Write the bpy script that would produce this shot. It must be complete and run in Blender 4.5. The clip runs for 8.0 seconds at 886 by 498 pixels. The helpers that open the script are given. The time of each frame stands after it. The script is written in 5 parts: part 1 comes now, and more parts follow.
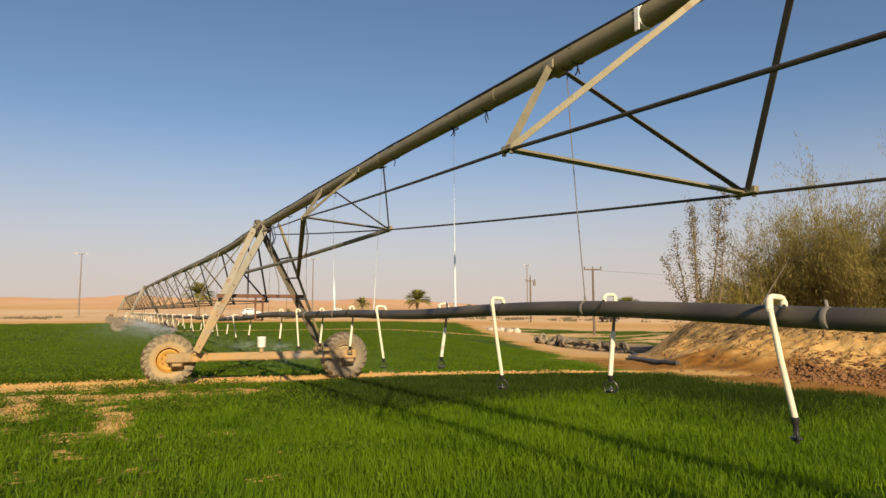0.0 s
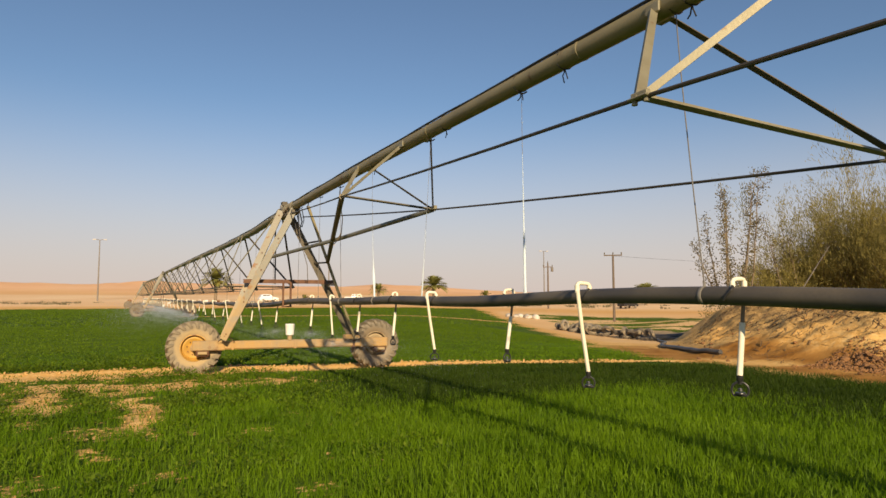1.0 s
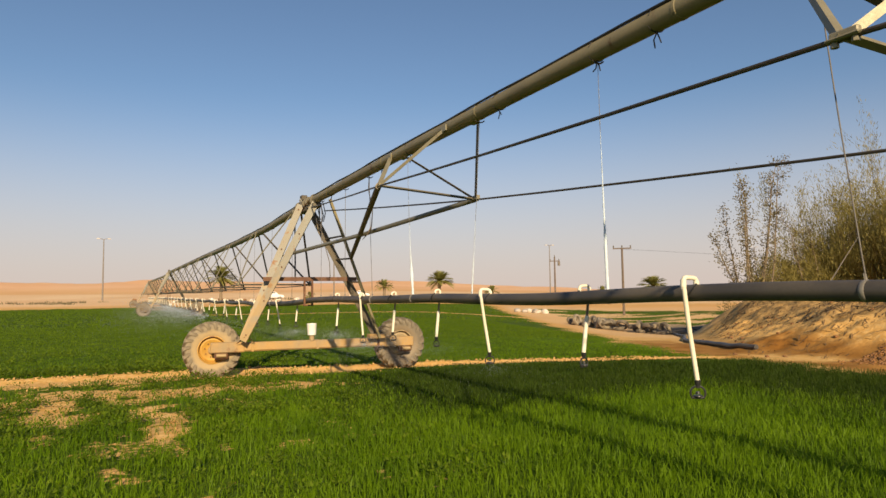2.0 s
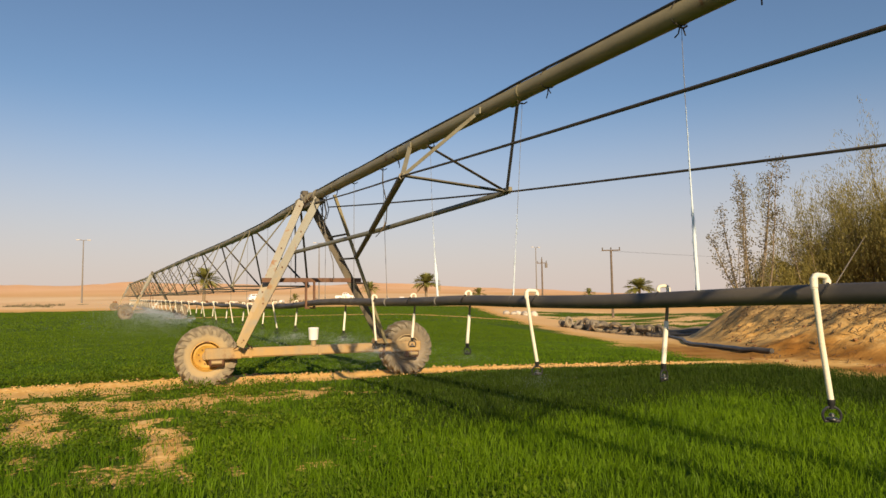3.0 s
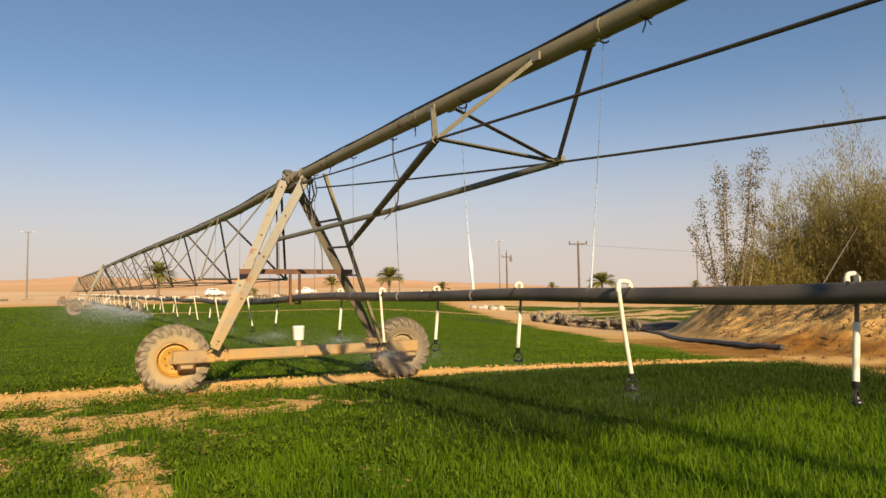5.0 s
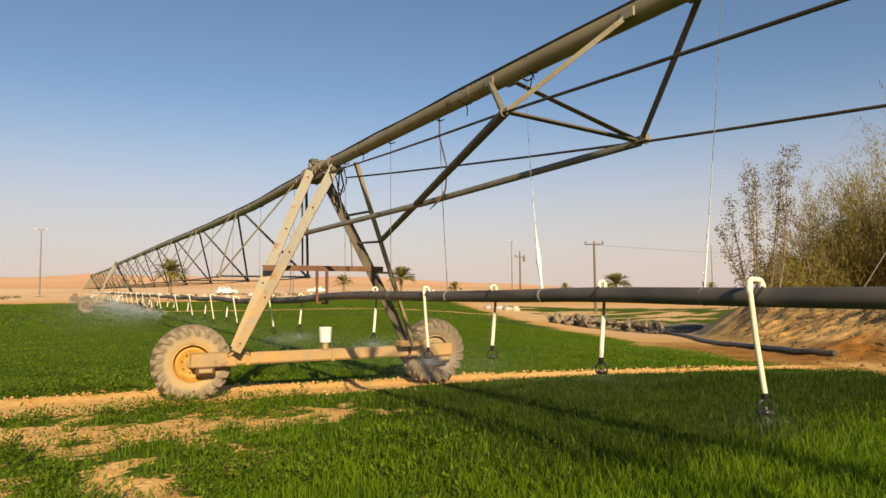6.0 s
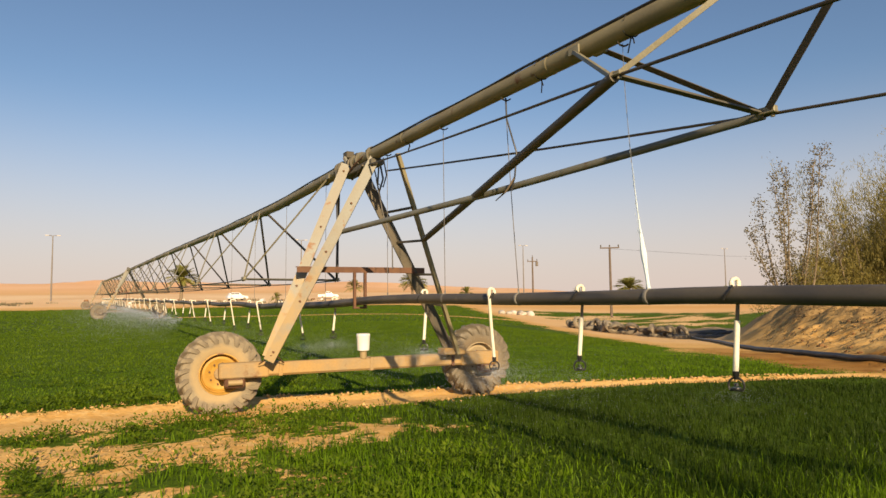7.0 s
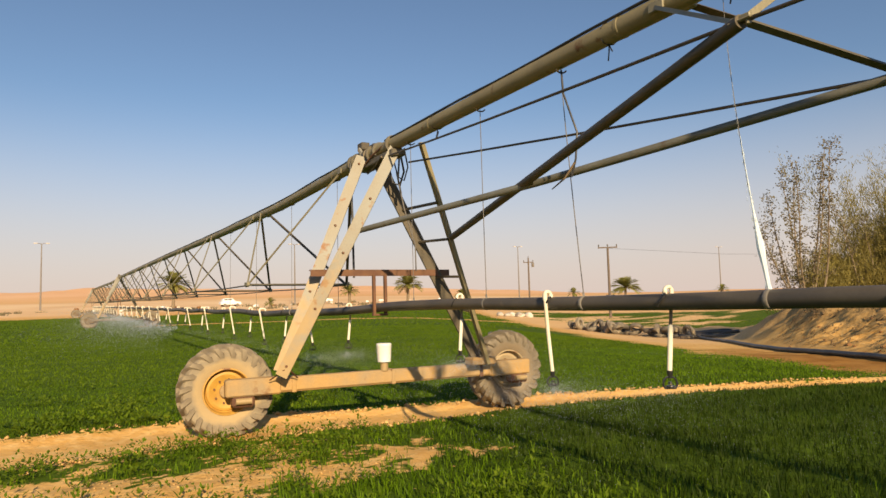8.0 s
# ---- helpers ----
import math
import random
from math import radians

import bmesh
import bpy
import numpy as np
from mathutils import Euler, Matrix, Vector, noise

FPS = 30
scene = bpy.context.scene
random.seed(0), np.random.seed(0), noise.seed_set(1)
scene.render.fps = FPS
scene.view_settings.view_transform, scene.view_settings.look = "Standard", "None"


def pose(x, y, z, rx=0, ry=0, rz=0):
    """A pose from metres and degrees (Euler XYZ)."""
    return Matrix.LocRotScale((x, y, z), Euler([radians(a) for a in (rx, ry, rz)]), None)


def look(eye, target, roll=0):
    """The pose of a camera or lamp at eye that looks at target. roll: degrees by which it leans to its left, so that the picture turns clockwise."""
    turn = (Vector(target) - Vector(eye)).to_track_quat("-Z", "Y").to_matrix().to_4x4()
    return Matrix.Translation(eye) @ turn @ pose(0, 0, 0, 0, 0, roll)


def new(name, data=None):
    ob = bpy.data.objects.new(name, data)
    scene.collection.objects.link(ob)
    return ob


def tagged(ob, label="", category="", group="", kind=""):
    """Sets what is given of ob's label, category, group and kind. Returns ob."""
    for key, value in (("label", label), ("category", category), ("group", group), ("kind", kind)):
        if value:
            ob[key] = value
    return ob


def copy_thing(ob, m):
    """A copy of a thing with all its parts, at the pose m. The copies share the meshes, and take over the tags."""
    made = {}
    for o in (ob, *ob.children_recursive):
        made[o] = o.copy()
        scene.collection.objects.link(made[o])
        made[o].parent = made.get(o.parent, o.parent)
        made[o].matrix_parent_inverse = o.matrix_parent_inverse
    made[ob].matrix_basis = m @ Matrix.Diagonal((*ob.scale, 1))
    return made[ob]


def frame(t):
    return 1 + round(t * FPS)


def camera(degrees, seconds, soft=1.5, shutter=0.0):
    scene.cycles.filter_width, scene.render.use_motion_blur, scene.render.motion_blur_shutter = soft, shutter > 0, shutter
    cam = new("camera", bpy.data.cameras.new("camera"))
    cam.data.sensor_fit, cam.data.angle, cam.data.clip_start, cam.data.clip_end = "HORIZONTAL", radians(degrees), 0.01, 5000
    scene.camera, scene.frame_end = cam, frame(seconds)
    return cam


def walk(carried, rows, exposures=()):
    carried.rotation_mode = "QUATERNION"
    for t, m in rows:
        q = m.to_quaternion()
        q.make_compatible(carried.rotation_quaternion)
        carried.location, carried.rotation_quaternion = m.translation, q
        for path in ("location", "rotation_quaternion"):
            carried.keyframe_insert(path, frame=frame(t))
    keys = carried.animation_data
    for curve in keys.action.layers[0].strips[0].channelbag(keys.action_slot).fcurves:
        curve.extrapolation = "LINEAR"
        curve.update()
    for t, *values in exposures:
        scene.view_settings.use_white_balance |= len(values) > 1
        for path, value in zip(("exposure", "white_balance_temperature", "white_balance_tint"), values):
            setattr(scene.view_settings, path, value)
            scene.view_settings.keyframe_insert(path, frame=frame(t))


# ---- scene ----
cam = camera(68.1, 8.0)
PATH = [
    (0, (0.065, 0.012, 1.535), (0.988, 1.775, 1.741), -0.2),
    (0.5, (-0.002, 0.476, 1.551), (0.889, 2.257, 1.733), -0.1),
    (1, (-0.025, 0.965, 1.55), (0.862, 2.75, 1.714), -0.1),
    (1.5, (-0.123, 1.407, 1.555), (0.751, 3.2, 1.712), -0.3),
    (1.7, (-0.156, 1.591, 1.576), (0.715, 3.385, 1.727), -0.6),
    (3, (-0.336, 2.903, 1.596), (0.589, 4.669, 1.752), -0.8),
    (3.5, (-0.329, 3.367, 1.576), (0.625, 5.118, 1.723), -0.9),
    (4, (-0.284, 3.824, 1.593), (0.704, 5.556, 1.737), -1.0),
    (5.3, (-0.331, 4.982, 1.606), (0.706, 6.687, 1.742), -0.9),
    (5.5, (-0.284, 5.218, 1.595), (0.741, 6.931, 1.727), -1.0),
    (6, (-0.268, 5.697, 1.607), (0.74, 7.419, 1.744), -0.5),
    (6.5, (-0.278, 6.243, 1.599), (0.724, 7.967, 1.743), -0.6),
    (7, (-0.345, 6.775, 1.586), (0.641, 8.508, 1.739), -0.7),
    (7.5, (-0.332, 7.319, 1.6), (0.664, 9.046, 1.754), -1.1),
    (7.8, (-0.305, 7.638, 1.617), (0.694, 9.363, 1.788), -1.6),
    (8, (-0.3, 7.853, 1.628), (0.707, 9.574, 1.788), -1.6),
]
walk(cam, [(t, look(eye, target, roll)) for t, eye, target, roll in PATH], exposures=((0.0, 0.38, 6750, 11), (4.0, 0.44, 6850, 11), (8.0, 0.52, 6950, 12)))

# ---------------------------------------------------------------- world, sun
SUN = Vector((-0.58, -2.29, 1.0)).normalized()      # towards the sun
world = bpy.data.worlds.new("desert_sky")
scene.world = world
world.use_nodes = True
wn, wl = world.node_tree.nodes, world.node_tree.links
sky = wn.new("ShaderNodeTexSky")
sky.sky_type = "NISHITA"
sky.sun_disc = False
sky.sun_elevation = math.asin(SUN.z)
sky.sun_rotation = math.atan2(SUN.x, SUN.y)
sky.air_density, sky.dust_density, sky.ozone_density = 1.0, 0.14, 3.3
# dust haze: warms and greys the lowest degrees of the sky all round
geo = wn.new("ShaderNodeTexCoord")
sep = wn.new("ShaderNodeSeparateXYZ")
wl.new(geo.outputs["Generated"], sep.inputs[0])
hz = wn.new("ShaderNodeMapRange")
hz.inputs["From Min"].default_value, hz.inputs["From Max"].default_value = -0.02, 0.31
hz.inputs["To Min"].default_value, hz.inputs["To Max"].default_value = 0.95, 0.0
hz.interpolation_type = "SMOOTHSTEP"
wl.new(sep.outputs["Z"], hz.inputs["Value"])
wmix = wn.new("ShaderNodeMix")
wmix.data_type = "RGBA"
wl.new(hz.outputs[0], wmix.inputs["Factor"])
wl.new(sky.outputs[0], wmix.inputs["A"])
wmix.inputs["B"].default_value = (6.05, 5.1, 4.84, 1)
wl.new(wmix.outputs["Result"], wn["Background"].inputs["Color"])
wn["Background"].inputs["Strength"].default_value = 0.078

lamp = bpy.data.lights.new("sun", "SUN")
lamp.energy, lamp.angle, lamp.color = 5.0, radians(0.9), (1.0, 0.80, 0.52)
sun = new("sun", lamp)
sun.matrix_world = look((0, 0, 60), Vector((0, 0, 60)) - SUN)

# ---------------------------------------------------------------- materials


def material(name, base, rough=0.6, metal=0.0, second=None, scale=8.0, amount=0.5, third=None, fine=60.0, bump=0.2, bump_d=0.004,
             mud=None, ring=None, spots=None, spot_scale=3.0, spot_at=0.6, random=0.0, coords="Object", stretch=(1, 1, 1)):
    """A worn surface: base colour, a second one in broad stains, fine grain, spots of a third, and relief."""
    m = bpy.data.materials.new(name)
    m.use_nodes = True
    n, l = m.node_tree.nodes, m.node_tree.links
    b = n["Principled BSDF"]
    b.inputs["Roughness"].default_value, b.inputs["Metallic"].default_value = rough, metal
    tc = n.new("ShaderNodeTexCoord")
    mp = n.new("ShaderNodeMapping")
    mp.inputs["Scale"].default_value = stretch
    l.new(tc.outputs[coords], mp.inputs[0])

    def tex(s, detail=4.0):
        t = n.new("ShaderNodeTexNoise")
        t.inputs["Scale"].default_value, t.inputs["Detail"].default_value = s, detail
        l.new(mp.outputs[0], t.inputs["Vector"])
        return t

    def mix(fac, a, bcol, kind="MIX"):
        x = n.new("ShaderNodeMix")
        x.data_type, x.blend_type = "RGBA", kind
        for sock, val in (("Factor", fac), ("A", a), ("B", bcol)):
            s = x.inputs[sock]
            if isinstance(val, bpy.types.NodeSocket):
                l.new(val, s)
            else:
                s.default_value = val if sock == "Factor" else (*val, 1)
        return x.outputs["Result"]

    def ramp(src, lo, hi, to=1.0):
        r = n.new("ShaderNodeMapRange")
        r.inputs["From Min"].default_value, r.inputs["From Max"].default_value = lo, hi
        r.inputs["To Max"].default_value = to
        l.new(src, r.inputs["Value"])
        return r.outputs[0]

    col = base
    second = second or tuple(c * 0.6 for c in base)
    broad, grain = tex(scale), tex(fine, 6.0)
    col = mix(ramp(broad.outputs["Fac"], 0.38, 0.66, amount), col, second)
    g = ramp(grain.outputs["Fac"], 0.3, 0.7)
    col = mix(0.22, col, mix(g, (0.35, 0.35, 0.35), (1.0, 1.0, 1.0)), "MULTIPLY")
    if spots:
        sp = tex(spot_scale, 7.0)
        col = mix(ramp(sp.outputs["Fac"], spot_at, spot_at + 0.07), col, spots)
    if mud:
        # splashed earth, heavy near the wheels and thinning upwards
        sx = n.new("ShaderNodeSeparateXYZ")
        l.new(tc.outputs["Object"], sx.inputs[0])
        am = n.new("ShaderNodeMath")
        am.operation = "MULTIPLY_ADD"
        l.new(tex(4.5, 7.0).outputs["Fac"], am.inputs[0])
        am.inputs[1].default_value = -3.4
        l.new(sx.outputs["Z"], am.inputs[2])
        col = mix(ramp(am.outputs[0], 0.35, -0.55), col, mud)
    if ring:
        # caked earth on the inner wall of a wheel
        sx = n.new("ShaderNodeSeparateXYZ")
        l.new(tc.outputs["Object"], sx.inputs[0])
        fl = n.new("ShaderNodeCombineXYZ")
        l.new(sx.outputs["X"], fl.inputs["X"])
        l.new(sx.outputs["Z"], fl.inputs["Z"])
        ra = n.new("ShaderNodeVectorMath")
        ra.operation = "LENGTH"
        l.new(fl.outputs[0], ra.inputs[0])
        am = n.new("ShaderNodeMath")
        am.operation = "MULTIPLY_ADD"
        l.new(tex(7.0, 5.0).outputs["Fac"], am.inputs[0])
        am.inputs[1].default_value = 0.16
        l.new(ra.outputs["Value"], am.inputs[2])
        col = mix(ramp(am.outputs[0], 0.52, 0.45, 0.85), col, ring)
    if random:
        oi = n.new("ShaderNodeObjectInfo")
        rr = n.new("ShaderNodeMapRange")
        rr.inputs["To Min"].default_value, rr.inputs["To Max"].default_value = 1 - random, 1 + random
        l.new(oi.outputs["Random"], rr.inputs["Value"])
        hs = n.new("ShaderNodeHueSaturation")
        l.new(rr.outputs[0], hs.inputs["Value"])
        l.new(col, hs.inputs["Color"])
        col = hs.outputs[0]
    l.new(col, b.inputs["Base Color"])
    rg = n.new("ShaderNodeMapRange")
    rg.inputs["To Min"].default_value, rg.inputs["To Max"].default_value = max(0.05, rough - 0.12), min(1, rough + 0.12)
    l.new(grain.outputs["Fac"], rg.inputs["Value"])
    l.new(rg.outputs[0], b.inputs["Roughness"])
    if bump:
        bp = n.new("ShaderNodeBump")
        bp.inputs["Strength"].default_value, bp.inputs["Distance"].default_value = bump, bump_d
        l.new(grain.outputs["Fac"], bp.inputs["Height"])
        l.new(bp.outputs[0], b.inputs["Normal"])
    return m


galv = material("galvanised_pipe", (0.30, 0.255, 0.14), 0.55, 0.2, (0.2, 0.17, 0.1), 2.2, 0.6, fine=45, spots=(0.14, 0.07, 0.03), spot_scale=4.0, spot_at=0.66)
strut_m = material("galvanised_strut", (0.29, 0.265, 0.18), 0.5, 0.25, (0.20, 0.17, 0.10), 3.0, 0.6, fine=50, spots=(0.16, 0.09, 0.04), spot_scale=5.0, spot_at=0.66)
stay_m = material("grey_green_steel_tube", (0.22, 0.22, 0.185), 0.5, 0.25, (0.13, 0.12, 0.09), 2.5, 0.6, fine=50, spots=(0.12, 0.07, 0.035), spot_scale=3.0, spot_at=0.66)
dark_galv = material("darker_galvanised_steel", (0.15, 0.135, 0.10), 0.55, 0.3, (0.10, 0.085, 0.06), 3.0, 0.6, fine=50)
leg_m = material("dusty_steel_leg", (0.275, 0.275, 0.24), 0.6, 0.1, (0.24, 0.18, 0.11), 1.6, 0.5, fine=40, mud=(0.345, 0.245, 0.12), spots=(0.22, 0.105, 0.04), spot_scale=5.5, spot_at=0.58)
beam_m = material("mud_coated_steel_beam", (0.45, 0.275, 0.10), 0.8, 0.0, (0.30, 0.24, 0.155), 3.2, 0.75, fine=35, spots=(0.20, 0.10, 0.045), spot_scale=3.4, spot_at=0.62)
rust_m = material("rusty_brown_steel", (0.13, 0.06, 0.035), 0.75, 0.1, (0.22, 0.11, 0.05), 6.0, 0.6, fine=60)
dark_steel = material("dark_brown_steel", (0.10, 0.085, 0.06), 0.55, 0.4, (0.17, 0.13, 0.08), 5.0, 0.5, fine=50)
rod_m = material("steel_truss_rod", (0.12, 0.10, 0.075), 0.5, 0.6, (0.07, 0.05, 0.04), 6.0, 0.5, fine=70)
old_wire = material("dull_grey_wire", (0.16, 0.15, 0.14), 0.7, 0.0, (0.1, 0.08, 0.06), 6.0, 0.5)
cable_m = material("black_rubber_cable", (0.02, 0.02, 0.022), 0.5, 0.0, (0.05, 0.045, 0.04), 9.0, 0.5)
tyre_m = material("dusty_tyre_rubber", (0.31, 0.255, 0.17), 0.9, 0.0, (0.18, 0.145, 0.10), 5.0, 0.8, fine=30, bump=0.5, bump_d=0.006, ring=(0.41, 0.30, 0.155))
wet_tyre = material("wet_dark_tyre_rubber", (0.15, 0.125, 0.088), 0.6, 0.0, (0.25, 0.20, 0.13), 4.0, 0.7, fine=30, bump=0.5, bump_d=0.006, ring=(0.21, 0.16, 0.10))
dull_beam = material("wet_brown_steel_beam", (0.20, 0.15, 0.09), 0.7, 0.0, (0.13, 0.10, 0.07), 3.0, 0.8, fine=35)
rim_m = material("ochre_painted_rim", (0.52, 0.29, 0.05), 0.55, 0.0, (0.33, 0.18, 0.05), 5.0, 0.6, fine=40, spots=(0.2, 0.09, 0.03), spot_scale=7, spot_at=0.57)
disc_m = material("rusty_ochre_wheel_disc", (0.53, 0.30, 0.052), 0.6, 0.0, (0.36, 0.19, 0.04), 5.0, 0.8, fine=40, spots=(0.12, 0.06, 0.025), spot_scale=6, spot_at=0.60)
dusty_rim = material("dusty_grey_tan_rim", (0.40, 0.31, 0.18), 0.8, 0.0, (0.28, 0.19, 0.09), 5.0, 0.7, fine=40, spots=(0.2, 0.1, 0.04), spot_scale=7, spot_at=0.6)
hose_m = material("grey_black_polyethylene_pipe", (0.060, 0.055, 0.051), 0.5, 0.0, (0.15, 0.125, 0.09), 1.3, 0.75, fine=55, spots=(0.16, 0.13, 0.09), spot_scale=3.0, spot_at=0.68, bump=0.1)
pvc_m = material("cream_white_pvc", (0.82, 0.77, 0.63), 0.4, 0.0, (0.72, 0.62, 0.42), 6.0, 0.5, fine=60, bump=0.05, random=0.06)
old_tube = material("brown_weathered_tube", (0.24, 0.17, 0.10), 0.6, 0.0, (0.14, 0.10, 0.06), 8.0, 0.5)
nozzle_m = material("black_plastic_nozzle", (0.018, 0.018, 0.02), 0.4, 0.0, (0.04, 0.04, 0.04), 12.0, 0.4)
tape_m = material("grey_white_binding_tape", (0.22, 0.205, 0.18), 0.5, 0.0, (0.12, 0.11, 0.1), 14.0, 0.6)
white_m = material("white_plastic_cover", (0.84, 0.83, 0.80), 0.45, 0.0, (0.74, 0.69, 0.60), 5.0, 0.4)
carpaint = material("white_car_paint", (0.8, 0.8, 0.8), 0.25, 0.0, (0.7, 0.68, 0.64), 2.0, 0.3, bump=0.0)
darkpaint = material("black_car_paint", (0.02, 0.02, 0.022), 0.25, 0.0, (0.05, 0.045, 0.04), 2.0, 0.3, bump=0.0)
glass_m = material("dark_car_glass", (0.015, 0.018, 0.02), 0.1, 0.0, (0.03, 0.03, 0.03), 2.0, 0.3, bump=0.0)
pole_m = material("grey_steel_pole", (0.22, 0.2, 0.18), 0.6, 0.2, (0.16, 0.13, 0.1), 2.0, 0.5)
wood_pole = material("weathered_wood_pole", (0.16, 0.12, 0.09), 0.85, 0.0, (0.1, 0.075, 0.055), 3.0, 0.6)
oldtyre_m = material("sun_bleached_black_tyre", (0.19, 0.165, 0.13), 0.85, 0.0, (0.36, 0.285, 0.18), 3.0, 0.7, fine=30, random=0.25)
sack_m = material("white_woven_sack", (0.58, 0.54, 0.48), 0.8, 0.0, (0.36, 0.27, 0.17), 4.0, 0.5, fine=60, random=0.3)
bark_m = material("grey_brown_bark", (0.26, 0.20, 0.13), 0.9, 0.0, (0.11, 0.08, 0.05), 5.0, 0.6, fine=40, bump=0.5)
rust_straw = material("dry_brown_straw", (0.13, 0.075, 0.03), 0.9, 0.0, (0.30, 0.19, 0.085), 1.5, 0.7)
wall_m = material("pale_rendered_wall", (0.6, 0.56, 0.5), 0.85, 0.0, (0.5, 0.44, 0.36), 2.0, 0.5)


def leafy(name, lo, hi, rough=0.55, glow=0.38, single=0.45, clump=0.8):
    """Leaf colour that varies from leaf to leaf, with light coming through."""
    m = bpy.data.materials.new(name)
    m.use_nodes = True
    n, l = m.node_tree.nodes, m.node_tree.links
    b = n["Principled BSDF"]
    b.inputs["Roughness"].default_value = rough
    b.inputs["Specular IOR Level"].default_value = 0.14
    ge = n.new("ShaderNodeNewGeometry")
    tc = n.new("ShaderNodeTexCoord")
    no = n.new("ShaderNodeTexNoise")
    no.inputs["Scale"].default_value = clump
    no.inputs["Detail"].default_value = 5.0
    l.new(tc.outputs["Object"], no.inputs["Vector"])
    ad = n.new("ShaderNodeMath")
    ad.operation = "MULTIPLY_ADD"
    l.new(ge.outputs["Random Per Island"], ad.inputs[0])
    ad.inputs[1].default_value = single
    sub = n.new("ShaderNodeMapRange")
    sub.inputs["From Min"].default_value, sub.inputs["From Max"].default_value = 0.3, 0.7
    sub.inputs["To Max"].default_value = 0.55
    l.new(no.outputs["Fac"], sub.inputs["Value"])
    l.new(sub.outputs[0], ad.inputs[2])
    mx = n.new("ShaderNodeMix")
    mx.data_type = "RGBA"
    l.new(ad.outputs[0], mx.inputs["Factor"])
    mx.inputs["A"].default_value, mx.inputs["B"].default_value = (*lo, 1), (*hi, 1)
    l.new(mx.outputs["Result"], b.inputs["Base Color"])
    tr = n.new("ShaderNodeBsdfTranslucent")
    l.new(mx.outputs["Result"], tr.inputs["Color"])
    ms = n.new("ShaderNodeMixShader")
    ms.inputs[0].default_value = glow
    l.new(b.outputs[0], ms.inputs[1])
    l.new(tr.outputs[0], ms.inputs[2])
    l.new(ms.outputs[0], n["Material Output"].inputs["Surface"])
    return m


wheat_m = leafy("young_wheat_green", (0.058, 0.126, 0.0035), (0.165, 0.275, 0.0075))
weed_m = leafy("broadleaf_green", (0.066, 0.118, 0.008), (0.170, 0.240, 0.016))
tamarisk_m = leafy("tamarisk_olive", (0.20, 0.175, 0.052), (0.50, 0.43, 0.15), 0.8, 0.5, 0.28, 0.9)
sparse_m = leafy("greyish_leaf", (0.12, 0.105, 0.06), (0.30, 0.255, 0.15), 0.8)
wheat_mid = leafy("half_grown_wheat_green", (0.056, 0.108, 0.004), (0.130, 0.205, 0.009))
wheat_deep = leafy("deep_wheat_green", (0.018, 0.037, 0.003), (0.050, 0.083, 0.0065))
palm_m = leafy("palm_frond_green", (0.16, 0.17, 0.04), (0.38, 0.36, 0.11), 0.6)


